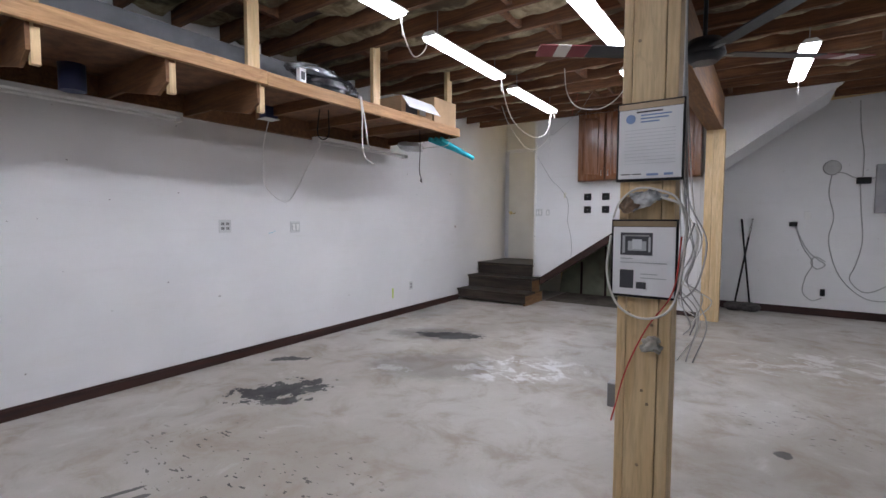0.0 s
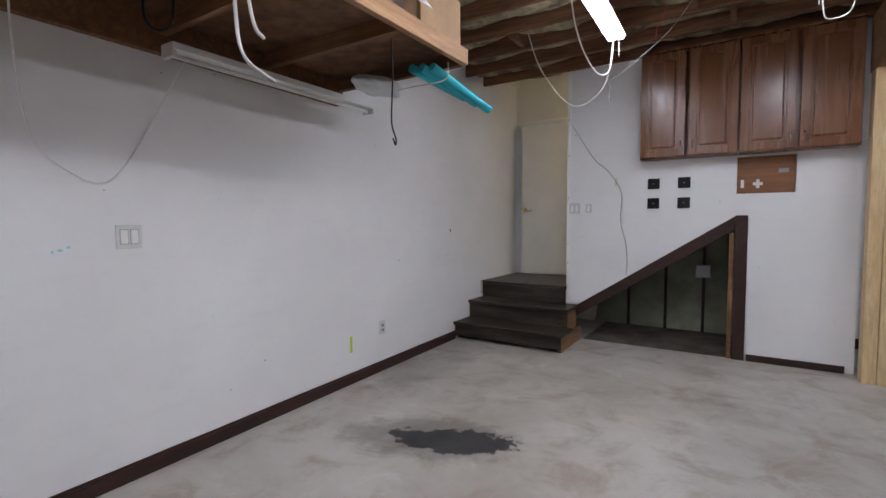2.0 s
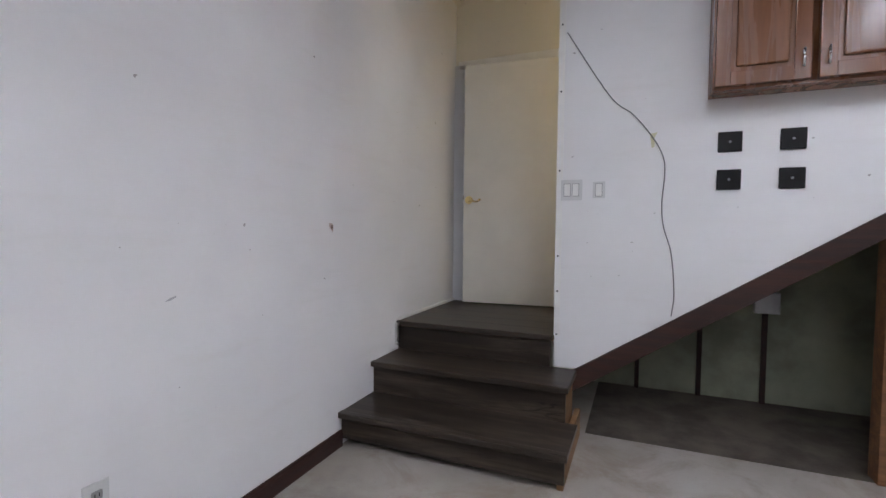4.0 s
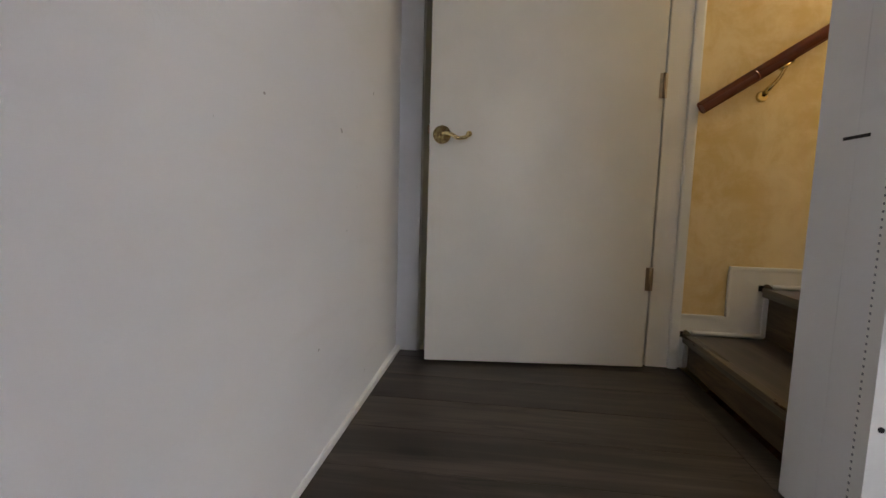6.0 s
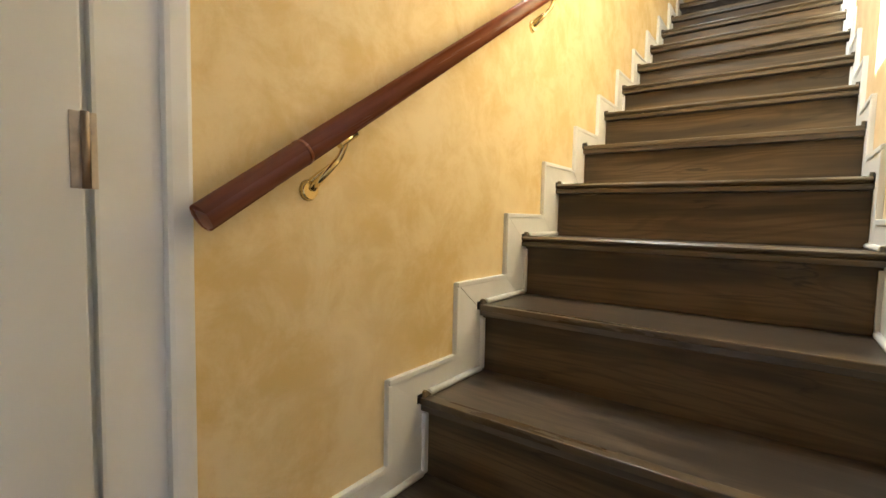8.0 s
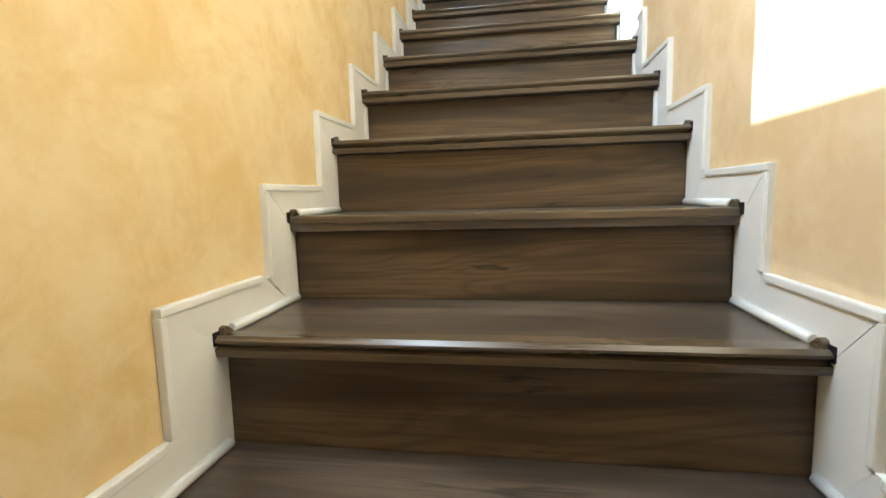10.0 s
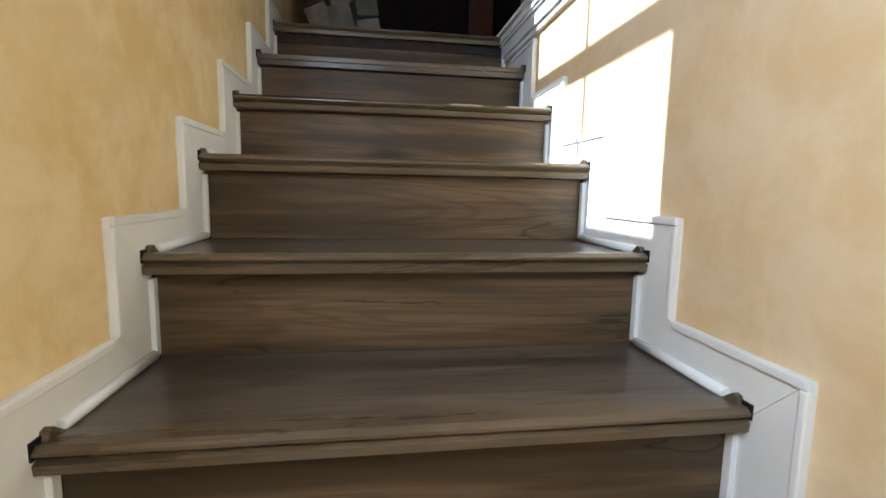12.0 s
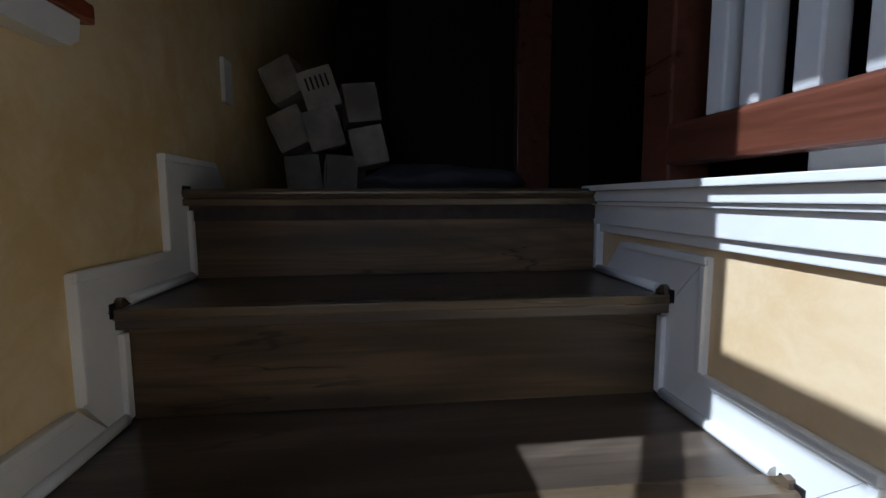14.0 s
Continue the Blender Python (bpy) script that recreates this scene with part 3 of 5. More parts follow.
structure("trim_slope", trim, DARK_BASE_X, "dark stained sloped trim board over the cupboard opening", "trim")
structure("trim_jamb", box_bm(2.461, WALL_Y - 0.018, 0, 2.555, WALL_Y - 0.001, 1.29, 0.003), DARK_BASE, "dark stained upright trim of the cupboard opening", "trim")
# thin sheet over the slab; its dark colour carries the cupboard's shade
structure("cupboard_floor", box_bm(1.13, WALL_Y + 0.02, 0.0005, 3.235, 9.30, 0.004), plain("dirty_shaded_concrete", (0.12, 0.10, 0.08), 0.85, vary=0.4, scale=5.0), "dirty concrete cupboard floor, darkened by colour for the shade under the stairs", "floor")
structure("cupboard_stud", box_bm(2.418, WALL_Y - 0.004, 0, 2.455, WALL_Y + 0.1, 1.13, 0.004), PINE_X, "raw pine stud inside the cupboard opening", "stud")
# added dark strips stand for the shaded gaps between the back panels
for k, x in enumerate((1.38, 1.78, 2.16)):
    thing("cupboard_batten", box_bm(x, 9.27, 0, x + 0.03, 9.301, soffit(x) - 0.05, 0.003), DARK_BASE, "narrow dark strip standing for a shaded gap between the cupboard back panels", "batten", "cupboard battens", "structure")
thing("junction_box", box_bm(2.10, 9.20, 0.62, 2.24, 9.268, 0.76, 0.008), STEEL, "small grey junction box on the cupboard back wall", "electrical box")

# ---- landing steps ----
def garage_steps():
    root = empty("garage_steps", pose(0, 0, 0), "dark wood-laminate box steps up to the landing door", "steps")
    rows = ((7.62, 0.18, 1.125), (7.95, 0.365, 1.08), (8.27, LAND, END_X - 0.005))
    for k, (y, z, x1) in enumerate(rows):
        back = rows[k + 1][0] + 0.03 if k < 2 else STAIR_Y1
        if k < 2:
            part("tread", box_bm(-0.1, y, z - 0.03, x1, back, z, 0.004), STAIR_ACROSS, root)
        else:
            part("subfloor", box_bm(-0.1, y, z - 0.03, x1, back, z - 0.008), STEP_SIDE, root)
            while y < back - 0.01:
                y1 = min(y + 0.19, back)
                part("plank", box_bm(-0.1, y + 0.0006, z - 0.0075, x1, y1 - 0.0006, z, 0.001), STAIR_ACROSS, root)
                y = y1
            y = rows[k][0]
        part("riser", box_bm(-0.1, y + 0.022, z - (0.145 if k == 0 else 0.185) , x1 - 0.015, y + 0.04, z - 0.031, 0.002), STAIR_ACROSS, root)
        part("nosing", box_bm(-0.1, y - 0.012, z - 0.028, x1, y + 0.03, z + 0.004, 0.006), STAIR_ACROSS, root)
        if k < 2:
            part("side_panel", box_bm(x1 - 0.05, y + 0.041, 0, x1 - 0.02, 8.29, z - 0.031, 0.003), STEP_SIDE, root, "raw plywood side of the steps")
    part("landing_edge", box_bm(END_X - 0.004, 8.42, LAND - 0.03, 1.03, STAIR_Y1, LAND, 0.002), STAIR_ACROSS, root)
    part("metal_bracket", box_bm(west(8.25), 8.235, 0.40, west(8.25) + 0.022, 8.262, 0.545, 0.003), CHROME, root, "small metal strip at the wall end")
    return root


garage_steps()


# ---- stairs ----
STEP_Z = (LAND, 0.68, 0.868, 1.067, 1.26, 1.45, 1.637, 1.817, 1.999, 2.178, 2.355, 2.535, 2.71, 2.89, TOP_Z)


def staircase():
    root = empty("staircase", pose(X1, STAIR_Y0, 0), "narrow staircase of dark laminate treads with white stepped skirting", "stairs")
    w = STAIR_Y1 - STAIR_Y0
    side = Matrix.Translation((0, w, 0)) @ Matrix.Diagonal((1, -1, 1, 1))
    rng = random.Random(11)
    tread = mesh_of("tread", box_bm(0.0, 0.010, -0.03, RUN + 0.03, w - 0.010, 0, 0.002), TREAD_WOOD)
    nose = bmesh.new()
    prism_bm([(-0.004, -0.012), (-0.014, -0.004), (-0.014, 0.0), (-0.006, 0.006), (0.034, 0.004), (0.034, 0.001), (-0.001, 0.001), (-0.001, -0.028), (-0.010, -0.028), (-0.012, -0.016)], 0.004, w - 0.004, nose)
    thick = mesh_of("nosing", nose, NOSE_WOOD)
    thin = mesh_of("nosing", box_bm(-0.004, 0.004, -0.014, 0.028, w - 0.004, 0.003, 0.003), NOSE_WOOD)
    chip = mesh_of("nosing_chip", prism_bm([(0.0, 0.003), (0.004, 0.016), (0.012, 0.018), (0.03, 0.004)], 0.004, 0.02), NOSE_WOOD)
    gap = mesh_of("end_gap", box_bm(-0.013, 0.0102, -0.010, 0.022, 0.0128, 0.012), BLACK_PLASTIC)
    bead_l = mesh_of("bead_level", rod_bm((0.03, 0.013, 0.008), (RUN + 0.005, 0.013, 0.008), 0.009, segments=8), WHITE_TRIM)

    def put(name, data, i, mirrored=False):
        if mirrored:
            data = data.copy()
            data.transform(side)
            data.flip_normals()
        ob = new(name, data)
        ob.parent = root
        ob.matrix_basis = pose((i - 1) * RUN + rng.uniform(-0.002, 0.002), 0, STEP_Z[i], 0, 0, 0)
        return ob

    for i in range(1, 15):
        h = STEP_Z[i] - STEP_Z[i - 1]
        if i < 14:
            put("tread", tread, i)
        put("riser", mesh_of("riser", box_bm(0.022, 0.010, -h + 0.0005, 0.036, w - 0.010, -0.031 if i < 14 else -0.012, 0.001), STAIR_WOOD), i)
        put("nosing", thin if i in (1, 2, 3, 4, 7, 13) else thick, i)
        bead_u = mesh_of("bead_upright", box_bm(0.006, 0.002, -h + 0.006, 0.0215, 0.019, -0.038, 0.002), WHITE_TRIM)
        for flip in (False, True):
            if i == 14 and not flip:
                put("bead_upright", bead_u, i)
                continue
            if i == 1 and not flip:
                continue
            H, B = (0.076, 0.118) if flip and i < 7 else (0.068, 0.094 if i < 13 else 0.082) if flip else (0.076, 0.089)
            level = mesh_of("skirting_level", prism_bm([(-B, H), (RUN - B, H), (RUN - 0.02, 0.001), (-0.015, 0.001)], 0, 0.010), WHITE_TRIM)
            rim = mesh_of("skirting_rim", box_bm(-B, 0.0, H - 0.012, RUN - B - 0.012, 0.0145, H + 0.002, 0.003), WHITE_TRIM)
            upright = mesh_of("skirting_upright", prism_bm([(-B, H), (-0.015, 0.001), (0.02, -0.03), (0.02, -h), (-0.02, -h), (-B, -h + H)], 0, 0.0102), WHITE_TRIM)
            edge_rim = mesh_of("skirting_rim", box_bm(-B - 0.001, 0.0, -h + H + 0.002, -B + 0.011, 0.0145, H - 0.012, 0.003), WHITE_TRIM)
            pieces = [("skirting_upright", upright), ("skirting_rim", edge_rim), ("skirting_level", level), ("skirting_rim", rim), ("end_gap", gap)]
            if not 5 < i < 9:
                pieces.append(("bead_upright", bead_u))
            if i < 14:
                pieces += [("bead_level", bead_l), ("nosing_chip", chip)]
            for name, data in pieces:
                put(name, data, i, flip)
    return root


staircase()
structure("stair_underside", prism_bm([(1.05, soffit(1.05)), (1.05, soffit(1.05) + 0.02), (4.3, soffit(4.3) + 0.02), (4.3, soffit(4.3))], STAIR_Y0, STAIR_Y1), OLD_JOIST, "rough wooden underside of the stairs", "stairs")
structure("landing_skirting", box_bm(west(8.8) - 0.01, 8.28, LAND, west(8.8) + 0.012, STAIR_Y1, LAND + 0.02, 0.004), WHITE_TRIM, "thin white bead along the landing wall", "trim")


def handrail():
    root = empty("handrail", pose(1.03, 9.25, 1.517), "round red-brown wooden handrail on brass wall brackets", "handrail")
    k = 0.657
    tilt = pose(0, 0, 0, 0, -math.degrees(math.atan(k)), 0)
    part("rail", rod_bm((-0.025, 0, 0), (3.75, 0, 0), 0.0215, segments=20), RAIL_WOOD, root, local=tilt)
    part("joint_ring", rod_bm((0.17, 0, 0), (0.177, 0, 0), 0.0225, segments=20), RAIL_WOOD, root, local=tilt)
    for x in (0.21, 1.1, 1.95, 2.85):
        b = tube_bm([(x + 0.035, 0, (x + 0.035) * k - 0.02), (x + 0.02, 0.012, x * k - 0.045), (x, 0.045, x * k - 0.075), (x - 0.005, 0.057, x * k - 0.085)], 0.006)
        rod_bm((x - 0.008, 0.050, x * k - 0.10), (x - 0.008, 0.0595, x * k - 0.10), 0.016, 0.02, 16, b)
        rod_bm((x - 0.006, 0.052, x * k - 0.097), (x + 0.02, 0.012, x * k - 0.045), 0.0075, 0.006, 10, b)
        rod_bm((x + 0.012, 0.0, x * k - 0.020), (x + 0.052, 0.0, x * k + 0.006), 0.007, 0.007, 10, b)
        part("bracket", b, BRASS, root, "polished brass rail bracket")
    return root


handrail()


# ---- landing door ----
def landing_door():
    root = empty("door_1", pose(0.877, 9.262, LAND), "flat off-white interior door standing ajar on the landing", "door", kind="structure")
    leaf = part("door_leaf", box_bm(-0.817, -0.02, 0.012, -0.002, 0.015, 1.915, 0.003), DOOR_PAINT, root, local=pose(0, 0, 0, 0, 0, 6))
    for z in (0.30, 0.985, 1.70):
        hinge = part("hinge", box_bm(-0.014, -0.0235, z, 0.012, -0.0205, z + 0.085, 0.001), HINGE if z < 0.5 else PAINTED_HINGE, root)
        part("knuckle", rod_bm((0.0, -0.026, z), (0.0, -0.026, z + 0.085), 0.0045), HINGE, hinge)
    lever = rod_bm((-0.772, -0.021, 0.84), (-0.772, -0.03, 0.84), 0.032, segments=24)
    rod_bm((-0.772, -0.03, 0.84), (-0.772, -0.065, 0.84), 0.012, bm=lever)
    joined(lever, tube_bm([(-0.772, -0.062, 0.84), (-0.742, -0.066, 0.838), (-0.717, -0.064, 0.826), (-0.692, -0.062, 0.828), (-0.677, -0.062, 0.838)], 0.007))
    ball_bm((-0.677, -0.062, 0.84), 0.011, bm=lever)
    part("door_handle", lever, BRASS, leaf, "polished brass lever handle")
    part("latch", box_bm(-0.824, -0.012, 0.845, -0.817, 0.008, 0.875), HINGE, leaf)
    return root


landing_door()
frame_root = empty("door_frame", pose(0, 0, LAND), "white painted wooden door frame on the landing", "door frame", kind="structure")
part("casing", box_bm(0.898, 9.285, 0, 1.0, 9.309, 1.97, 0.005), WHITE_TRIM, frame_root)
part("casing_bead", box_bm(0.975, 9.272, 0, 1.012, 9.309, 1.97, 0.008), WHITE_TRIM, frame_root)
part("jamb", box_bm(0.879, 9.30, 0, 0.914, 9.47, 1.95, 0.003), WHITE_TRIM, frame_root)
part("jamb", box_bm(0.0, 9.30, 0, 0.022, 9.47, 1.95, 0.003), JAMB_PAINT, frame_root)
part("casing", box_bm(-0.10, 9.285, 0, 0.018, 9.309, 1.97, 0.005), JAMB_PAINT, frame_root)
part("header", box_bm(-0.038, 9.285, 1.925, 1.0, 9.309, 2.0, 0.005), WHITE_TRIM, frame_root)


# ---- windows above the left stair wall ----
def stair_window(name, x0, x1, z0, z1):
    root = empty(name, pose(x0, STAIR_Y1, z0), "tall white window with slim glazing bars above the stairs", "window", kind="structure")
    w, h = x1 - x0, z1 - z0
    for a, b, c, d in ((0, 0.02, 0, h), (w - 0.02, w, 0, h), (0.02, w - 0.02, 0, 0.02), (0.02, w - 0.02, h - 0.02, h)):
        part("window_frame", box_bm(a, 0.012, c, b, 0.045, d, 0.003), WHITE_TRIM, root)
    part("glazing_bar", box_bm(w / 2 - 0.006, 0.02, 0.02, w / 2 + 0.006, 0.035, h - 0.02), WHITE_TRIM, root)
    part("meeting_rail", box_bm(0.02, 0.016, 0.452, w - 0.02, 0.04, 0.502), WHITE_TRIM, root)
    return root


for k, (a, b, c, d) in enumerate(WINDOWS):
    stair_window("window_%d" % (k + 1), a, b, c, d)
a, b, c, d = WINDOWS[0]
lamp = bpy.data.lights.new("sky_light", "AREA")
lamp.shape, lamp.size, lamp.size_y, lamp.energy, lamp.color = "RECTANGLE", b - a, 0.5, WINDOW_POWER, (1.0, 0.98, 0.94)
new("sky_light", lamp).matrix_world = look(((a + b) / 2, STAIR_Y1 + 0.07, c + 0.25), ((a + b) / 2 + 0.5, STAIR_Y1 - 0.6, c - 1.1))

# ---- upper edge, moulding and balustrade ----
edge = bmesh.new()
for z0, z1, y0, y1 in ((-0.09, -0.072, -0.004, 0.012), (-0.072, -0.03, -0.004, 0.02), (-0.03, -0.022, -0.004, 0.028), (-0.022, 0.0, -0.004, 0.034), (0.0, 0.012, -0.1, 0.046)):
    box_bm(1.2, STAIR_Y0 + y0, TOP_Z + z0 + 0.0002, 4.51, STAIR_Y0 + y1, TOP_Z + z1, 0.002, edge)
structure("trim_upper_edge", edge, WHITE_TRIM, "white profiled moulding along the upper floor edge", "moulding")


def balustrade():
    root = empty("balustrade", pose(0, 8.385, TOP_Z + 0.012), "red-brown rail with white balusters along the upper hall", "balustrade")
    part("bottom_rail", box_bm(1.4, -0.035, 0.03, 4.27, 0.02, 0.10, 0.008), BALUSTRADE_WOOD, root)
    part("top_rail", box_bm(1.4, -0.04, 0.86, 4.27, 0.025, 0.92, 0.015), BALUSTRADE_WOOD, root)
    part("newel_post", box_bm(4.27, -0.068, 0, 4.36, 0.014, 1.05, 0.006), BALUSTRADE_WOOD, root)
    data = mesh_of("baluster", box_bm(-0.019, -0.03, 0.101, 0.019, 0.008, 0.859, 0.004), WHITE_TRIM)
    x = 4.165
    while x > 1.5:
        ob = new("baluster", data)
        ob.parent = root
        ob.matrix_basis = pose(x, 0, 0)
        x -= 0.07 if x > 4.12 else 0.09
    return root


balustrade()
carton_root = empty("white_carton", pose(3.4, 7.95, TOP_Z), "flat white carton with grey print behind the balusters", "carton")
part("body", box_bm(0, 0, 0, 0.655, 0.385, 0.11, 0.006), WHITE_PLASTIC, carton_root)
for k, (a, b) in enumerate(((0.60, 0.632), (0.50, 0.56), (0.36, 0.45))):
    part("print_patch", box_bm(a, 0.3855, 0.045, b, 0.3865, 0.085), PALE_INK, carton_root)
wall_ledge = prism_bm([(3.25, 3.245), (4.13, 3.245), (4.15, 3.258), (4.155, 3.285), (3.22, 3.285), (3.225, 3.258)], STAIR_Y1 - 0.03, STAIR_Y1 - 0.001)
structure("wall_ledge", wall_ledge, WHITE_TRIM, "white apron moulding under the stair window", "moulding")
structure("ledge_cap", box_bm(3.20, STAIR_Y1 - 0.035, 3.286, 4.18, STAIR_Y1 - 0.001, 3.312, 0.004), RAIL_WOOD, "dark wooden stool of the stair window", "moulding")
thing("wall_switch", box_bm(4.74, STAIR_Y1 - 0.012, 3.30, 4.80, STAIR_Y1 - 0.001, 3.41, 0.003), WHITE_PLASTIC, "white wall plate above the top step", "switch")


# white plastic greyed down, the hall corner's dimness put into its colour
DIMMED_WHITE = plain("dimmed_white_plastic", (0.29, 0.265, 0.22), 0.6, vary=0.5)


def block_stack():
    root = empty("plastic_block_pile", pose(5.0, 9.085, TOP_Z), "untidy pile of white plastic blocks, greyed by colour for the dim hall corner", "pile")
    rows = ((0.02, 0.07, 0.0, -6, 0, 8), (0.01, -0.05, 0.0, 4, 0, -10), (0.0, -0.14, 0.085, -12, 6, 5), (0.0, 0.075, 0.14, -25, 4, -6), (-0.01, -0.012, 0.14, -16, -3, 4), (0.01, -0.11, 0.215, -8, 8, 14), (-0.01, -0.005, 0.255, -18, 0, 2), (0.0, 0.09, 0.285, -27, 6, -12))
    for k, (x, y, z, rx, ry, rz) in enumerate(rows):
        bm = box_bm(-0.05, -0.052, 0, 0.05, 0.052, 0.12, 0.004)
        for a in (-0.052, 0.046):
            box_bm(-0.056, a, 0.004, -0.0501, a + 0.006, 0.101, bm=bm)
        block = part("block", bm, DIMMED_WHITE, root, local=pose(x, y, z, rx, ry, rz))
        for c in range(5 if k == 6 else 0):
            part("slot", box_bm(-0.0515, -0.034 + c * 0.015, 0.06, -0.0503, -0.028 + c * 0.015, 0.098), BLACK_PLASTIC, block)
    return root


block_stack()
structure("door_casing", box_bm(5.2, 8.295, TOP_Z - 0.003, 5.26, 8.42, 5.2, 0.004), BALUSTRADE_WOOD, "dark red-brown upright casing in the upper hall", "trim")
wardrobe = empty("wardrobe", pose(6.4, 7.6, TOP_Z), "reddish-brown wooden wardrobe, coloured near-black for the dim upper room", "wardrobe")
# wood darkened to near-black, again for the dim room
DARK_RED = wood("dimmed_wardrobe_wood", (0.035, 0.013, 0.009), (0.018, 0.007, 0.005), 2, 0.6)
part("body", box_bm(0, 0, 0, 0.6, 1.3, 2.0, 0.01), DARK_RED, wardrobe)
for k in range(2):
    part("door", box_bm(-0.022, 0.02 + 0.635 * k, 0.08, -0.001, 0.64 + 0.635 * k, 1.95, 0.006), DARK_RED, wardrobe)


# ---- near post, far post and beam ----
def near_post():
    root = empty("support_post", pose(3.485, 3.36, 0), "pine support post of bolted planks hung with papers", "post")
    part("plank", box_bm(0.0, 0.004, -0.022, 0.034, 0.125, JOIST_Z, 0.004), PINE_Z, root)
    part("plank", box_bm(0.0365, 0, -0.022, 0.150, 0.125, JOIST_Z, 0.004), PINE_Z, root)
    part("plank", box_bm(0.1525, 0.003, -0.022, 0.196, 0.125, JOIST_Z, 0.005), PINE_Z, root)
    for x, z in ((0.045, 0.90), (0.13, 0.86), (0.10, 0.60), (0.12, 0.55), (0.06, 1.93), (0.14, 2.1), (0.09, 0.30)):
        part("bolt", rod_bm((x, -0.002, z), (x, 0.002, z), 0.006), HINGE, root)
    return root


near_post()


def far_post():
    root = empty("support_post", pose(3.305, 8.07, 0), "double pine post standing beside the cabinets", "post")
    part("plank", box_bm(0, 0, 0, 0.085, 0.14, 2.36, 0.004), PINE_Z, root)
    part("plank", box_bm(0.0865, -0.006, 0, 0.20, 0.14, 2.36, 0.004), PINE_Z, root)
    return root


far_post()
thing("ceiling_beam", box_bm(3.30, REAR, 2.362, 3.475, 8.24, JOIST_Z - 0.001, 0.006), wood("aged_beam", (0.31, 0.165, 0.075), (0.18, 0.088, 0.038), 1, 0.65, 0.8, 0.6), "heavy brown timber beam under the joists", "beam", kind="structure")


# ---- wall cabinets ----
def cabinet_unit(x0, x1, name="wall_cabinet"):
    z0, z1, yf = 1.815, 2.765, 8.135
    root = empty(name, pose(x0, yf, z0), "stained maple wall cabinet with two raised-panel doors", "cabinet", "garage wall cabinets")
    w, h = x1 - x0, z1 - z0
    part("body", box_bm(0, 0.07, 0, w, WALL_Y - yf - 0.002, h, 0.003), CABINET_WOOD, root)
    for a in (0, w - 0.012):
        part("side_panel", box_bm(a, 0.012, 0, a + 0.012, 0.0695, h), CABINET_WOOD, root)
    part("bottom_panel", box_bm(0.0125, 0.012, 0, w - 0.0125, 0.0695, 0.012), CABINET_WOOD, root)
    part("crown", box_bm(-0.006, -0.012, h, w + 0.006, WALL_Y - yf - 0.002, h + 0.02, 0.004), CABINET_WOOD, root)
    dw = w / 2
    for k in range(2):
        a, b = k * dw + 0.007 + 0.008 * k, (k + 1) * dw - 0.007 - 0.008 * (1 - k)
        door = part("door", box_bm(a, -0.008, 0.012, b, 0.011, h - 0.012, 0.004), CABINET_WOOD, root)
        s = 0.062
        for c in ((a, 0.012, a + s, h - 0.012), (b - s, 0.012, b, h - 0.012), (a + s, 0.012, b - s, 0.012 + s), (a + s, h - 0.012 - s, b - s, h - 0.012)):
            part("door_rail", box_bm(c[0], -0.018, c[1], c[2], -0.0085, c[3], 0.003), CABINET_WOOD, door)
        panel = box_bm(a + s + 0.02, -0.022, 0.012 + s + 0.02, b - s - 0.02, -0.0085, h - 0.032 - s, 0.009)
        part("raised_panel", panel, CABINET_WOOD, door)
        hx = b - 0.03 if k == 0 else a + 0.03
        pull = rod_bm((hx, -0.019, 0.07), (hx, -0.034, 0.07), 0.005)
        rod_bm((hx, -0.019, 0.13), (hx, -0.034, 0.13), 0.005, bm=pull)
        rod_bm((hx, -0.034, 0.06), (hx, -0.034, 0.14), 0.005, bm=pull)
        part("handle", pull, CHROME, door, "small metal bar handle")
    return root


cabinet_unit(1.685, 2.46)
cabinet_unit(2.468, 3.255)


def wall_panel_board():
    root = empty("plywood_recess", pose(2.46, WALL_Y + 0.03, 1.48), "brown plywood panel recessed in the wall with small fittings", "panel")
    part("board", box_bm(0.002, 0, 0.002, 0.418, 0.02, 0.318, 0.002), wood("recess_plywood", (0.30, 0.13, 0.05), (0.2, 0.08, 0.03), 0, 0.5), root)
    cross = box_bm(0.12, -0.012, 0.07, 0.19, -0.001, 0.095)
    box_bm(0.143, -0.012, 0.045, 0.167, -0.001, 0.12, bm=cross)
    part("cross_plate", cross, WHITE_PLASTIC, root)
    part("white_tag", box_bm(0.03, -0.01, 0.05, 0.055, -0.001, 0.12), WHITE_PLASTIC, root)
    part("latch", box_bm(0.30, -0.02, 0.17, 0.37, -0.001, 0.205, 0.004), STEEL, root)
    return root


wall_panel_board()

# four black plates
for x in (1.735, 1.995):
    for z in (1.362, 1.548):
        root = empty("black_plate", pose(x, WALL_Y, z), "square black wall plate with a round socket", "wall plate", "four black plates")
        part("plate", box_bm(0, -0.012, 0, 0.105, -0.001, 0.10, 0.004), BLACK_PLASTIC, root)
        part("socket", rod_bm((0.0525, -0.012, 0.05), (0.0525, -0.016, 0.05), 0.006), GREY_PANEL, root)


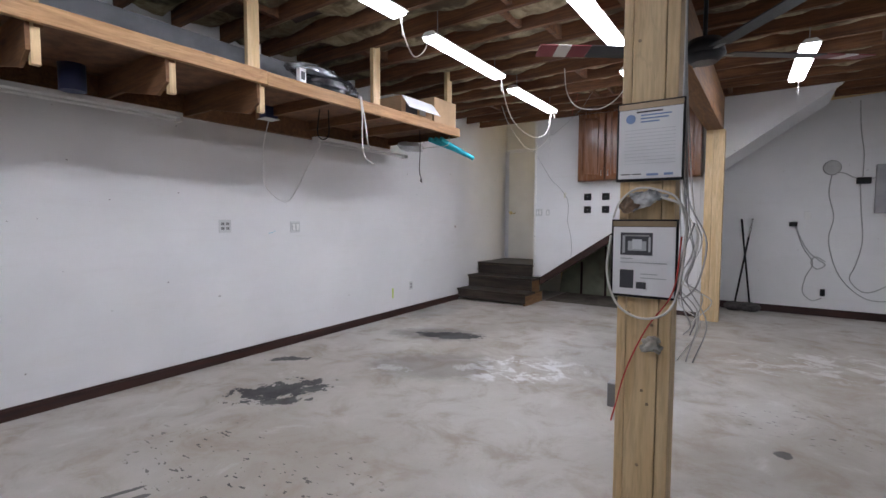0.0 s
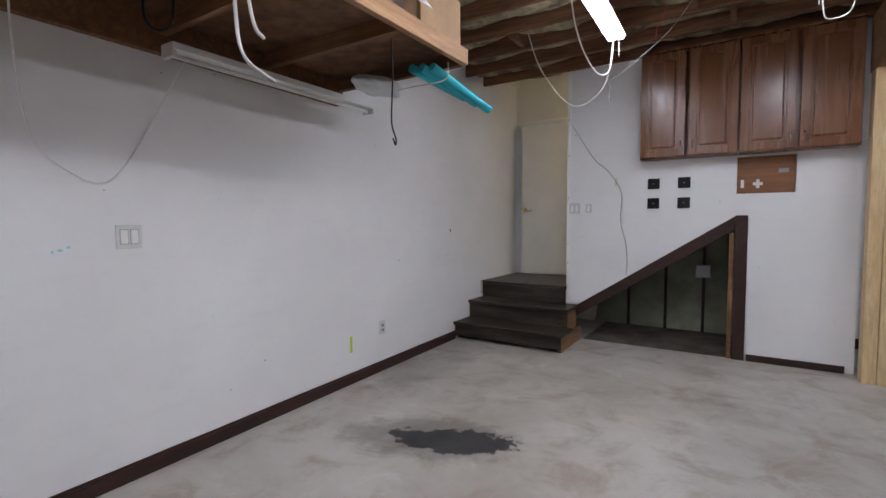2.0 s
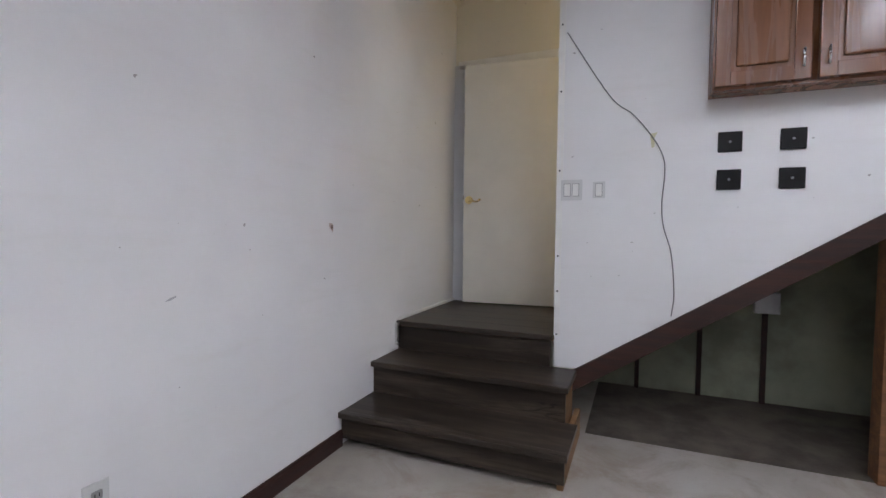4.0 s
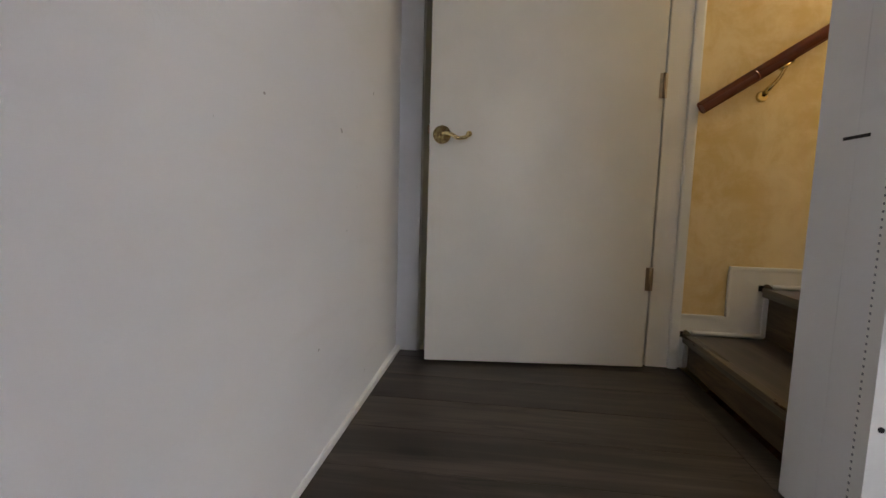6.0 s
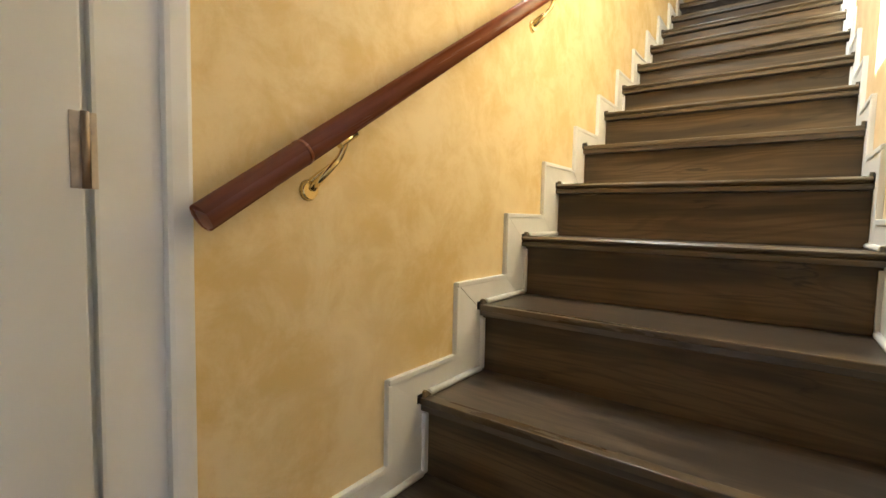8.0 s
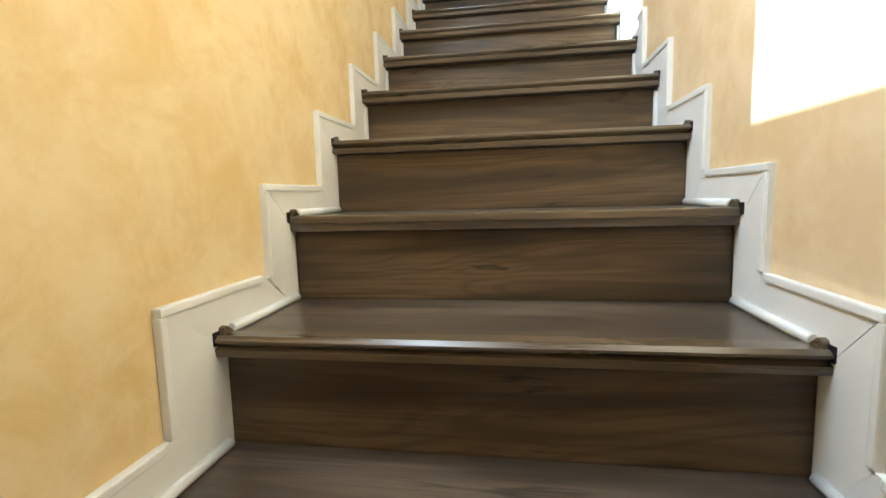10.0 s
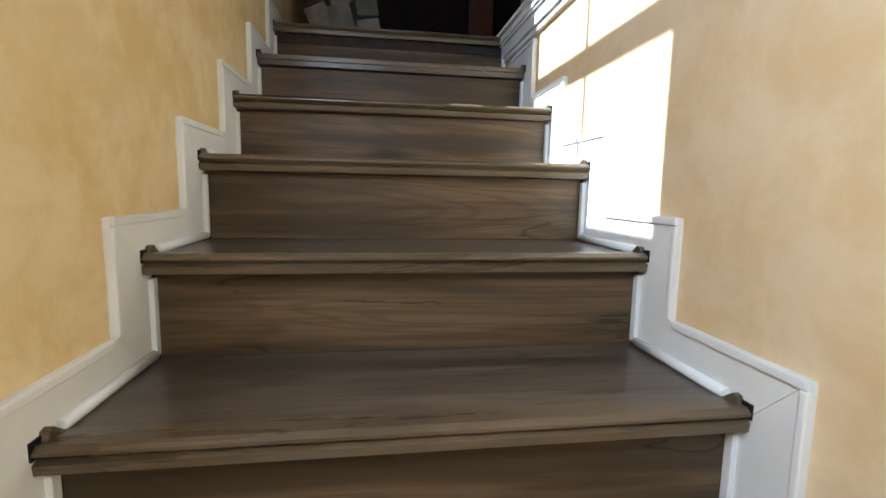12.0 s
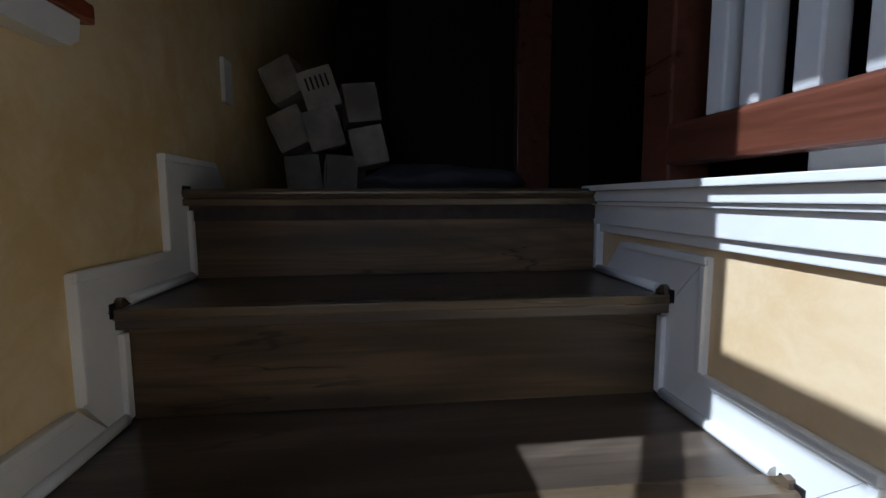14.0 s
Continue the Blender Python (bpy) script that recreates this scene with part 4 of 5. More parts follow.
def duplex(name, at, wide, tall, rows, cols, label, category, kind="outlet"):
    """A white wall plate whose face looks along its own -y."""
    root = empty(name, at, label, category)
    part("plate", box_bm(-wide / 2, -0.007, -tall / 2, wide / 2, -0.0005, tall / 2, 0.003), PLATE, root)
    for r in range(rows):
        for c in range(cols):
            x, z = (c - (cols - 1) / 2) * 0.046, (r - (rows - 1) / 2) * 0.04
            if kind == "outlet":
                b = box_bm(x - 0.015, -0.010, z - 0.013, x + 0.015, -0.0072, z + 0.013, 0.003)
                s = part("socket", b, SOCKET_GREY, root)
                for dx in (-0.006, 0.006):
                    part("slot", box_bm(x + dx - 0.0012, -0.0106, z - 0.004, x + dx + 0.0012, -0.0101, z + 0.006), BLACK_PLASTIC, s)
            else:
                part("rocker_gap", box_bm(x - 0.019, -0.0078, z - 0.036, x + 0.019, -0.0071, z + 0.036), SOCKET_GREY, root)
                part("rocker", box_bm(x - 0.016, -0.012, z - 0.033, x + 0.016, -0.0072, z + 0.033, 0.003), WHITE_PLASTIC, root)
    return root


WEST = lambda y, z: pose(west(y), y, z, 0, 0, 90)
duplex("wall_outlet", WEST(3.752, 1.20), 0.115, 0.115, 2, 2, "white double socket plate on the long wall", "outlet")
duplex("light_switch", WEST(4.51, 1.185), 0.115, 0.115, 1, 2, "white double rocker switch on the long wall", "switch", "switch")
duplex("wall_outlet", WEST(6.42, 0.36), 0.072, 0.115, 2, 1, "white socket plate low on the long wall", "outlet")
duplex("light_switch", pose(1.029, WALL_Y, 1.378), 0.115, 0.115, 1, 2, "white double switch beside the landing", "switch", "switch")
duplex("door_bell_switch", pose(1.175, WALL_Y, 1.376), 0.064, 0.09, 1, 1, "small white control plate beside the switch", "switch", "switch")
thing("tape_mark", box_bm(west(6.04) + 0.0005, 6.03, 0.235, west(6.04) + 0.002, 6.055, 0.365), GREEN_TAPE, "strip of lime green tape on the white wall", "tape")
hole = empty("wall_hole", pose(west(7.546) + 0.0005, 7.546, 1.156, 0, 0, 90), "torn pinkish patch in the white wall beside the steps", "wall damage")
part("torn_paper", prism_bm([(-0.017, 0.020), (-0.013, -0.002), (0.004, -0.017), (0.014, -0.027), (0.016, 0.004), (0.009, 0.018)], -0.002, 0), plain("torn_drywall", (0.55, 0.46, 0.42), 0.9), hole)
part("dent", prism_bm([(0.001, 0.011), (-0.004, -0.004), (0.006, -0.014), (0.012, -0.010), (0.011, 0.008)], -0.003, -0.0022), plain("bare_gypsum", (0.16, 0.12, 0.10), 0.9), hole)

for dy, dz, w in ((0, 0, 0.012), (0.03, 0.012, 0.008), (-0.028, -0.006, 0.006)):
    thing("paint_speck", prism_bm([(-w, 0.002), (-w * 0.4, -0.006), (w, -0.003), (w * 0.6, 0.005), (-w * 0.2, 0.007)], 0, 0.001), plain("pale_blue_paint", (0.35, 0.62, 0.72), 0.6), "small pale blue paint speck on the white wall", "paint mark", "blue specks", at=pose(west(4.236) + 0.0015, 4.236 + dy, 1.133 + dz, 0, 0, 90))
thing("wall_scuff", prism_bm([(-0.02, -0.006), (0.0, -0.004), (0.022, 0.006), (0.018, 0.009), (-0.005, 0.003)], 0, 0.001), GREY_INK, "short grey scuff on the white wall", "scuff", at=pose(west(6.663) + 0.0015, 6.663, 0.909, 0, 0, 90))

# ---- storage loft ----
def storage_loft():
    x1, z0, y0, y1 = 1.085, 2.195, -1.6, 5.93
    root = empty("storage_loft", pose(0, 0, 0), "hanging lumber storage loft with strand-board deck along the wall", "loft shelf")
    part("deck", box_bm(-0.01, y0, z0 + 0.075, x1 - 0.04, y1 - 0.01, z0 + 0.087), OSB, root, "brown strand-board deck, darkened by colour for the shaded underside")
    part("front_beam", box_bm(x1 - 0.038, y0, z0, x1, 3.47, z0 + 0.092, 0.004), PINE_Y, root)
    part("front_beam", box_bm(x1 - 0.038, 3.474, z0 - 0.004, x1, y1, z0 + 0.088, 0.004), PINE_Y, root)
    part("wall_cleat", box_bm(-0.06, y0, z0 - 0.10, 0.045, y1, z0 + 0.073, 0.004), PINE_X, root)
    y = y1 - 0.045
    while y > y0:
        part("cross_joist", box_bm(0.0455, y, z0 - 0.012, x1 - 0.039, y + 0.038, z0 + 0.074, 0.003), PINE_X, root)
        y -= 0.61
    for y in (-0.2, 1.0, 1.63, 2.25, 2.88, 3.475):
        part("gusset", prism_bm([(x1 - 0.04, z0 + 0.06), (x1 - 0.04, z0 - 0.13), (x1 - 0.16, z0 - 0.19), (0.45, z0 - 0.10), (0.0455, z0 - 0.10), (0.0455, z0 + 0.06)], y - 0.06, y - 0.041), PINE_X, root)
        part("gusset_cleat", box_bm(x1 - 0.085, y - 0.04, z0 - 0.19, x1 - 0.045, y, z0 + 0.02, 0.003), PINE_Z, root)
    for y in (-1.0, 0.9, 2.2, 3.39, 4.61, 5.77):
        part("hanger_post", box_bm(x1 - 0.08, y - 0.04, z0 + 0.093, x1 - 0.04, y + 0.05, JOIST_Z + 0.15, 0.003), PINE_Z, root)
    return root


storage_loft()
DECK = 2.283
thing("grey_sheet_panel", box_bm(0.55, -1.3, DECK, 0.585, 4.3, DECK + 0.30, 0.003), GREY_PANEL, "long grey sheet panel standing on the loft", "panel", at=pose(0, 0, 0))


def crumpled(name, size, material, label, category, at, seed, rough=1.0):
    bm = ball_bm((0, 0, 0), 1.0, sub=4)
    for v in bm.verts:
        n = noise.noise(v.co * 1.7 + Vector((seed, 0, 0))) * 0.25 + noise.noise(v.co * 5.5 + Vector((0, seed, 0))) * 0.11
        v.co = Vector((v.co.x * size[0], v.co.y * size[1], max(v.co.z, -0.75) * size[2])) * (1 + n * rough)
    return thing(name, bm, material, label, category, at=at)


crumpled("crumpled_sheet", (0.15, 0.27, 0.06), plain("dark_cloth", (0.08, 0.08, 0.09), 0.85, vary=0.3), "crumpled dark sheet on the upper floor", "sheet", pose(5.05, 8.72, TOP_Z + 0.035), 31)
crumpled("black_bag", (0.14, 0.28, 0.10), BLACK_BAG, "crumpled black plastic bag on the loft edge", "bag", pose(0.92, 4.18, DECK + 0.06), 3)
crumpled("foil_bag", (0.12, 0.24, 0.06), plain("silver_film", (0.35, 0.37, 0.40), 0.2, 0.7), "crumpled silver wrapping on the black bag", "bag", pose(0.88, 4.05, DECK + 0.17), 9)
tag = empty("thermostat_box", pose(1.03, 3.80, DECK), "small white boxed gadget with a dark window", "box")
part("case", box_bm(-0.02, -0.03, 0, 0.02, 0.03, 0.115, 0.004), WHITE_PLASTIC, tag)
part("screen", box_bm(0.0205, -0.018, 0.03, 0.022, 0.018, 0.09), INK, tag)


def carton(name, x0, y0, x1, y1, h, label, flap=None):
    root = empty(name, pose(x0, y0, DECK), label, "box")
    w, d, t = x1 - x0, y1 - y0, 0.006
    part("bottom", box_bm(t, t, 0, w - t, d - t, t), CARDBOARD, root)
    for a in ((0, 0, w, t), (0, d - t, w, d), (0, t, t, d - t), (w - t, t, w, d - t)):
        part("side", box_bm(a[0], a[1], 0, a[2], a[3], h, 0.001), CARDBOARD, root)
    if flap:
        part("flap", box_bm(0, 0, -0.003, 0.16, d, 0.003), PAPER if flap == "pale" else CARDBOARD, root, local=pose(w, 0, h, 0, 52, 0))
        part("flap", box_bm(-0.16, 0, -0.003, 0, d, 0.003), CARDBOARD, root, local=pose(0, 0, h, 0, -25, 0))
    return root


carton("cardboard_box", 0.70, 5.47, 1.06, 5.88, 0.26, "open brown cardboard box at the loft end")
c = carton("cardboard_box", 0.72, 4.95, 1.05, 5.45, 0.17, "brown cardboard carton with dark print and open flap", "pale")
part("print_patch", box_bm(0.331, 0.06, 0.02, 0.333, 0.24, 0.13), INK, c)
part("print_patch", box_bm(0.331, 0.28, 0.03, 0.333, 0.38, 0.10), GREY_INK, c)
noodles = (((0.95, 5.74, 2.155), (1.06, 6.25, 1.99)), ((0.89, 5.72, 2.155), (0.985, 6.21, 2.035)), ((0.83, 5.70, 2.155), (0.92, 6.17, 2.075)))
for a, b in noodles:
    thing("pool_noodle", rod_bm(a, b, 0.026, segments=16), TEAL_FOAM, "teal foam tube slung under the loft end", "foam tube", "teal foam tubes")
crumpled("plastic_sheet", (0.11, 0.2, 0.05), plain("milky_plastic_film", (0.6, 0.62, 0.63), 0.3), "milky plastic sheet bundle under the loft end", "plastic", pose(0.55, 5.72, 2.1), 21)
sling = tube_bm([(0.4, 5.82, 2.19), (0.45, 5.82, 2.09), (0.75, 5.82, 2.09), (0.99, 5.82, 2.095), (1.01, 5.82, 2.19)], 0.004)
thing("sling_cord", sling, ROPE, "thin cord sling under the loft", "cord")


def strip_fixture():
    root = empty("strip_light", pose(0.2, 4.62, 2.06), "unlit white fluorescent batten under the loft", "strip light")
    part("housing", box_bm(-0.055, 0, 0, 0.055, 1.42, 0.035, 0.006), WHITE_PLASTIC, root)
    part("tube", rod_bm((0, 0.03, -0.016), (0, 1.39, -0.016), 0.012), WHITE_PLASTIC, root, "unlit glass tube")
    part("end_cap", box_bm(-0.05, -0.002, -0.032, 0.05, 0.02, 0.034, 0.004), WHITE_PLASTIC, root)
    part("end_cap", box_bm(-0.05, 1.40, -0.032, 0.05, 1.422, 0.034, 0.004), WHITE_PLASTIC, root)
    return root


strip_fixture()
copy = strip_fixture()
copy.matrix_world = pose(0.16, 1.9, 2.05)
ceiling_box = empty("junction_box", pose(0.22, 3.98, 2.15), "blue junction box with a white cover under the loft", "electrical box")
part("box_body", box_bm(0, 0, 0.008, 0.10, 0.12, 0.11, 0.005), BLUE_PLASTIC, ceiling_box)
part("cover", box_bm(-0.01, -0.01, 0, 0.11, 0.13, 0.0075, 0.002), WHITE_PLASTIC, ceiling_box, "white cover plate")
thing("blue_canister", rod_bm((0.45, 2.55, 2.04), (0.45, 2.55, 2.2), 0.07, segments=18), BLUE_PLASTIC, "dark blue canister hung under the loft", "canister")


def cord(name, points, r, material, label, category="cord", group=""):
    return thing(name, tube_bm(points, r), material, label, category, group)


cord("lamp_cord", [(0.27, 4.04, 2.15), (0.13, 4.08, 1.95), (0.02, 4.15, 1.62), (0.01, 4.28, 1.48), (0.01, 4.42, 1.44), (0.01, 4.55, 1.6), (0.06, 4.66, 1.85), (0.2, 4.72, 2.06)], 0.004, WHITE_PLASTIC, "white lamp cord drooping against the wall")
cord("hanging_rope", [(1.09, 4.36, 2.30), (1.10, 4.37, 2.16), (1.09, 4.38, 1.95), (1.10, 4.40, 1.80), (1.10, 4.52, 1.745)], 0.0065, ROPE, "white rope hanging from the loft edge")
cord("hanging_rope", [(1.09, 4.37, 2.30), (1.105, 4.40, 2.1), (1.10, 4.44, 1.92), (1.10, 4.48, 1.88)], 0.0065, ROPE, "white rope hanging from the loft edge")
cord("hook_strap", [(0.96, 5.35, 2.19), (0.965, 5.35, 2.0), (0.955, 5.35, 1.80), (0.96, 5.35, 1.74), (0.975, 5.36, 1.68), (0.955, 5.38, 1.655), (0.94, 5.38, 1.69)], 0.0045, BLACK_PLASTIC, "black strap with a hook hanging from the loft", "strap")
cord("hook_strap", [(0.55, 4.38, 2.272), (0.54, 4.36, 2.06), (0.56, 4.40, 2.0), (0.60, 4.44, 2.05), (0.60, 4.44, 2.272)], 0.006, BLACK_PLASTIC, "black strap loop under the loft", "strap")


# ---- shop lights ----
def shop_light(x, y0, y1, z, lean=0.0):
    root = empty("shop_light", pose(x, y0, z, 0, 0, lean), "lit white twin-tube shop light hung from the joists", "shop light", "garage shop lights")
    n = y1 - y0
    part("housing", prism_bm([(-0.07, 0.02), (-0.035, 0.055), (0.035, 0.055), (0.07, 0.02)], 0, n), WHITE_PLASTIC, root)
    part("tube", box_bm(-0.058, 0.015, -0.004, -0.004, n - 0.015, 0.0195, 0.008), TUBE_LIGHT, root, "glowing white tube")
    part("tube", box_bm(0.004, 0.015, -0.004, 0.058, n - 0.015, 0.0195, 0.008), TUBE_LIGHT, root, "glowing white tube")
    for y in (0.12, n - 0.12):
        part("chain", rod_bm((0, y, 0.055), (0, y, JOIST_Z - z + 0.192), 0.003), STEEL, root)
    pull = tube_bm([(0.02, n - 0.02, 0.02), (0.02, n - 0.015, -0.05), (0.022, n - 0.015, -0.13)], 0.002)
    part("pull_cord", pull, ROPE, root)
    return root


shop_light(1.87, 2.75, 3.97, 2.63)
shop_light(1.805, 4.37, 5.58, 2.63, 1.5)
shop_light(1.69, 6.0, 7.23, 2.63, 1.5)
shop_light(2.94, 4.30, 5.52, 2.63, 0)
shop_light(2.84, 6.05, 6.97, 2.63, 1)
shop_light(4.19, 6.18, 7.32, 2.63, 2.5)
# the last four are added out of view to brighten walls, post and bay
shop_light(1.9, 1.13, 2.35, 2.63)
shop_light(2.94, 0.9, 2.12, 2.63)
shop_light(4.3, -1.2, 0.0, 2.63)
shop_light(5.6, 5.4, 6.6, 2.63)
cord("light_cable", [(1.79, 5.56, 2.64), (1.77, 5.7, 2.45), (1.72, 5.95, 2.32), (1.68, 6.3, 2.25), (1.66, 6.7, 2.24), (1.65, 7.05, 2.36), (1.64, 7.2, 2.6)], 0.0045, ROPE, "white cable looping between shop lights", "cable", "light cables")
cord("light_cable", [(1.87, 3.95, 2.65), (1.84, 4.05, 2.52), (1.80, 4.2, 2.45), (1.82, 4.3, 2.52), (1.8, 4.38, 2.66)], 0.0045, ROPE, "white cable looping between shop lights", "cable", "light cables")
cord("light_cable", [(2.3, 5.9, 2.72), (2.32, 5.92, 2.5), (2.4, 6.0, 2.36), (2.6, 6.1, 2.34), (2.78, 6.1, 2.45), (2.86, 6.1, 2.64)], 0.0045, ROPE, "white cable looping between shop lights", "cable", "light cables")
cord("light_cable", [(0.98, 7.12, 2.79), (1.02, 7.2, 2.6), (1.08, 7.28, 2.45), (1.20, 7.32, 2.28), (1.32, 7.34, 2.2), (1.45, 7.32, 2.23), (1.57, 7.3, 2.36), (1.63, 7.25, 2.64)], 0.0045, ROPE, "white cable looping from a joist to the shop light", "cable", "light cables")
cord("thin_string", [(1.57, 7.3, 2.36), (1.66, 7.27, 2.37), (1.85, 7.2, 2.47), (2.05, 7.13, 2.6), (2.2, 7.1, 2.78)], 0.002, GREY_CABLE, "thin grey string tied from the cable to a joist", "cord")
cord("thin_string", [(1.575, 7.3, 2.36), (1.60, 7.3, 2.3), (1.585, 7.31, 2.25), (1.60, 7.3, 2.18)], 0.002, GREY_CABLE, "short loose string end hanging from the cable", "cord")
cord("red_wire", [(2.02, 7.1, 2.79), (2.0, 7.1, 2.68), (1.96, 7.12, 2.62), (1.95, 7.12, 2.54)], 0.002, RED_CABLE, "thin red wire hanging from the joists", "cable")
cord("light_cable", [(2.85, 6.9, 2.62), (2.87, 7.0, 2.5), (2.9, 7.05, 2.44), (3.0, 7.05, 2.46), (3.02, 7.0, 2.6), (2.95, 6.95, 2.7)], 0.0045, ROPE, "tangled white cable under a shop light", "cable", "light cables")
WALL_RUN = ((0.99, 2.25), (1.22, 1.88), (1.34, 1.77), (1.44, 1.64), (1.49, 1.54), (1.50, 1.45), (1.49, 1.30), (1.50, 1.18), (1.54, 1.04), (1.56, 0.83), (1.55, 0.71))
cord("wall_cable", [(x, WALL_Y - 0.006, z) for x, z in WALL_RUN], 0.0028, DARK_CABLE, "grey cable running down the white wall", "cable")
thing("cable_glue", prism_bm([(-0.016, 0.022), (-0.006, -0.05), (0.008, -0.045), (0.006, 0.0), (0.02, 0.03)], -0.0015, 0), plain("yellowed_glue", (0.6, 0.58, 0.40), 0.5), "yellowed glue smear over the wall cable", "glue", at=pose(1.44, WALL_Y - 0.001, 1.64))


# ---- ceiling fan ----
def ceiling_fan():
    root = empty("ceiling_fan", pose(3.57, 5.12, 2.35), "black ceiling fan with red and white banded blade tips", "ceiling fan")
    motor = rod_bm((0, 0, 0.02), (0, 0, 0.12), 0.13, 0.10, 28)
    rod_bm((0, 0, -0.03), (0, 0, 0.02), 0.08, 0.13, 28, motor)
    part("motor", motor, FAN_BLACK, root)
    part("down_rod", rod_bm((0, 0, 0.12), (0, 0, JOIST_Z - 2.34 + 0.01), 0.014), FAN_BLACK, root)
    for k in range(4):
        turn = pose(0, 0, 0, 0, 0, 38 + 90 * k)
        b = part("blade", box_bm(0.16, -0.075, 0.03, 0.80, 0.075, 0.038, 0.003), FAN_BLACK, root, local=turn @ pose(0, 0, 0, 9, 0, 0))
        part("red_band", box_bm(0.801, -0.075, 0.03, 0.93, 0.075, 0.038, 0.003), FAN_RED, b)
        part("white_band", box_bm(0.931, -0.075, 0.03, 1.02, 0.075, 0.038, 0.003), FAN_WHITE, b)
        part("red_tip", box_bm(1.021, -0.075, 0.03, 1.14, 0.075, 0.038, 0.003), FAN_RED, b)
        part("blade_arm", box_bm(0.09, -0.02, 0.024, 0.2, 0.02, 0.0295, 0.002), STEEL, b)
    return root


ceiling_fan()
rail = empty("door_track", pose(0, 0, 0), "grey steel overhead garage-door track", "door track")
part("track", box_bm(3.9, 4.62, 2.58, 7.0, 4.66, 2.64, 0.004), STEEL, rail)
part("track_lip", box_bm(3.9, 4.60, 2.56, 7.0, 4.62, 2.60, 0.002), STEEL, rail)
part("hanger", box_bm(4.0, 4.62, 2.641, 4.04, 4.65, JOIST_Z + 0.05), STEEL, rail)


# ---- papers on the near post ----
def clip_paper(x0, x1, z0, z1, y, label, kind):
    root = empty("clear_sleeve_notice", pose(x0, y, z0), label, "notice", "papers on the post")
    w, h = x1 - x0, z1 - z0
    part("backing", box_bm(0, 0, 0, w, 0.006, h, 0.002), BLACK_PLASTIC, root)
    part("sheet", box_bm(0.008, -0.002, 0.01, w - 0.008, -0.0005, h - 0.028), PAPER, root)
    part("clip_strip", box_bm(0.006, -0.003, h - 0.026, w - 0.006, -0.0005, h - 0.006), HINGE, root, "brown top strip of the sleeve")
    bars = []
    if kind == "form":
        part("round_stamp", rod_bm((0.05, -0.0022, h - 0.062), (0.05, -0.0028, h - 0.062), 0.017, segments=24), BLUE_INK, root)
        bars += [(0.07, h - 0.042, 0.16, h - 0.036, INK), (0.085, h - 0.054, 0.19, h - 0.049, BLUE_INK), (0.085, h - 0.066, 0.18, h - 0.061, BLUE_INK), (0.085, h - 0.078, 0.15, h - 0.073, BLUE_INK)]
        bars += [(0.03, h - 0.105 - 0.0125 * k, w - 0.03, h - 0.1035 - 0.0125 * k, PALE_INK) for k in range(11)]
        bars += [(0.02, 0.025, 0.05, 0.029, INK), (0.06, 0.025, 0.09, 0.029, INK), (0.11, 0.02, 0.15, 0.028, BLUE_INK), (0.17, 0.02, 0.20, 0.028, BLUE_INK)]
    else:
        bars += [(0.035, h - 0.135, 0.15, h - 0.05, INK), (0.062, h - 0.118, 0.128, h - 0.082, GREY_INK), (0.078, h - 0.112, 0.112, h - 0.075, PALE_INK), (0.042, h - 0.128, 0.052, h - 0.06, GREY_INK), (0.135, h - 0.122, 0.143, h - 0.066, GREY_INK), (0.048, h - 0.064, 0.138, h - 0.058, SOCKET_GREY), (0.052, 0.05, 0.062, 0.095, SOCKET_GREY), (0.07, 0.055, 0.075, 0.1, SOCKET_GREY), (0.035, 0.035, 0.085, 0.105, INK), (0.095, 0.035, 0.13, 0.06, INK)]
        bars += [(0.035, h - 0.15, 0.08, h - 0.147, GREY_INK), (0.035, h - 0.165, 0.20, h - 0.162, GREY_INK), (0.11, 0.09, 0.17, 0.093, GREY_INK), (0.11, 0.075, 0.2, 0.078, GREY_INK)]
    for k, (a, b, c, d, mat) in enumerate(bars):
        part("print_bar", box_bm(a, -0.0026 - 0.00012 * k, b, c, -0.0022, d), mat, root)
    return root


clip_paper(3.475, 3.71, 1.405, 1.70, 3.340, "printed form in a clear black-edged sleeve on the post", "form")
clip_paper(3.465, 3.70, 0.965, 1.262, 3.335, "printed notice with two dark photos in a clear sleeve", "photos")
crumpled("plastic_wrap", (0.06, 0.018, 0.03), plain("clear_wrap", (0.48, 0.49, 0.5), 0.15, vary=0.5, scale=30.0), "crumpled clear plastic wrap tied to the post", "plastic", pose(3.58, 3.325, 1.335, 0, -14, 0), 5, 2.6)
crumpled("tape_wad", (0.03, 0.02, 0.03), plain("brown_tape", (0.2, 0.13, 0.08), 0.4, vary=0.4, scale=30.0), "wad of brown tape tied to the post", "tape", pose(3.53, 3.322, 1.315), 8, 2.2)
cord("post_cable", [(3.47, 3.335, 1.27), (3.5, 3.31, 1.33), (3.56, 3.30, 1.375), (3.63, 3.30, 1.37), (3.70, 3.32, 1.33), (3.73, 3.35, 1.2)], 0.004, ROPE, "white cable bundled across the post", "cable", "post cables")
cord("post_cable", [(3.70, 3.36, 1.42), (3.74, 3.33, 1.30), (3.79, 3.33, 1.18), (3.76, 3.34, 1.02), (3.70, 3.34, 0.98), (3.71, 3.34, 1.12), (3.75, 3.34, 1.25)], 0.003, GREY_CABLE, "thin loose cable hanging beside the post", "cable", "post cables")
crumpled("plastic_wrap", (0.035, 0.014, 0.03), plain("clear_wrap_dull", (0.42, 0.40, 0.36), 0.25), "crumpled clear plastic wrap tied to the post", "plastic", pose(3.62, 3.33, 0.79), 6, 2.6)
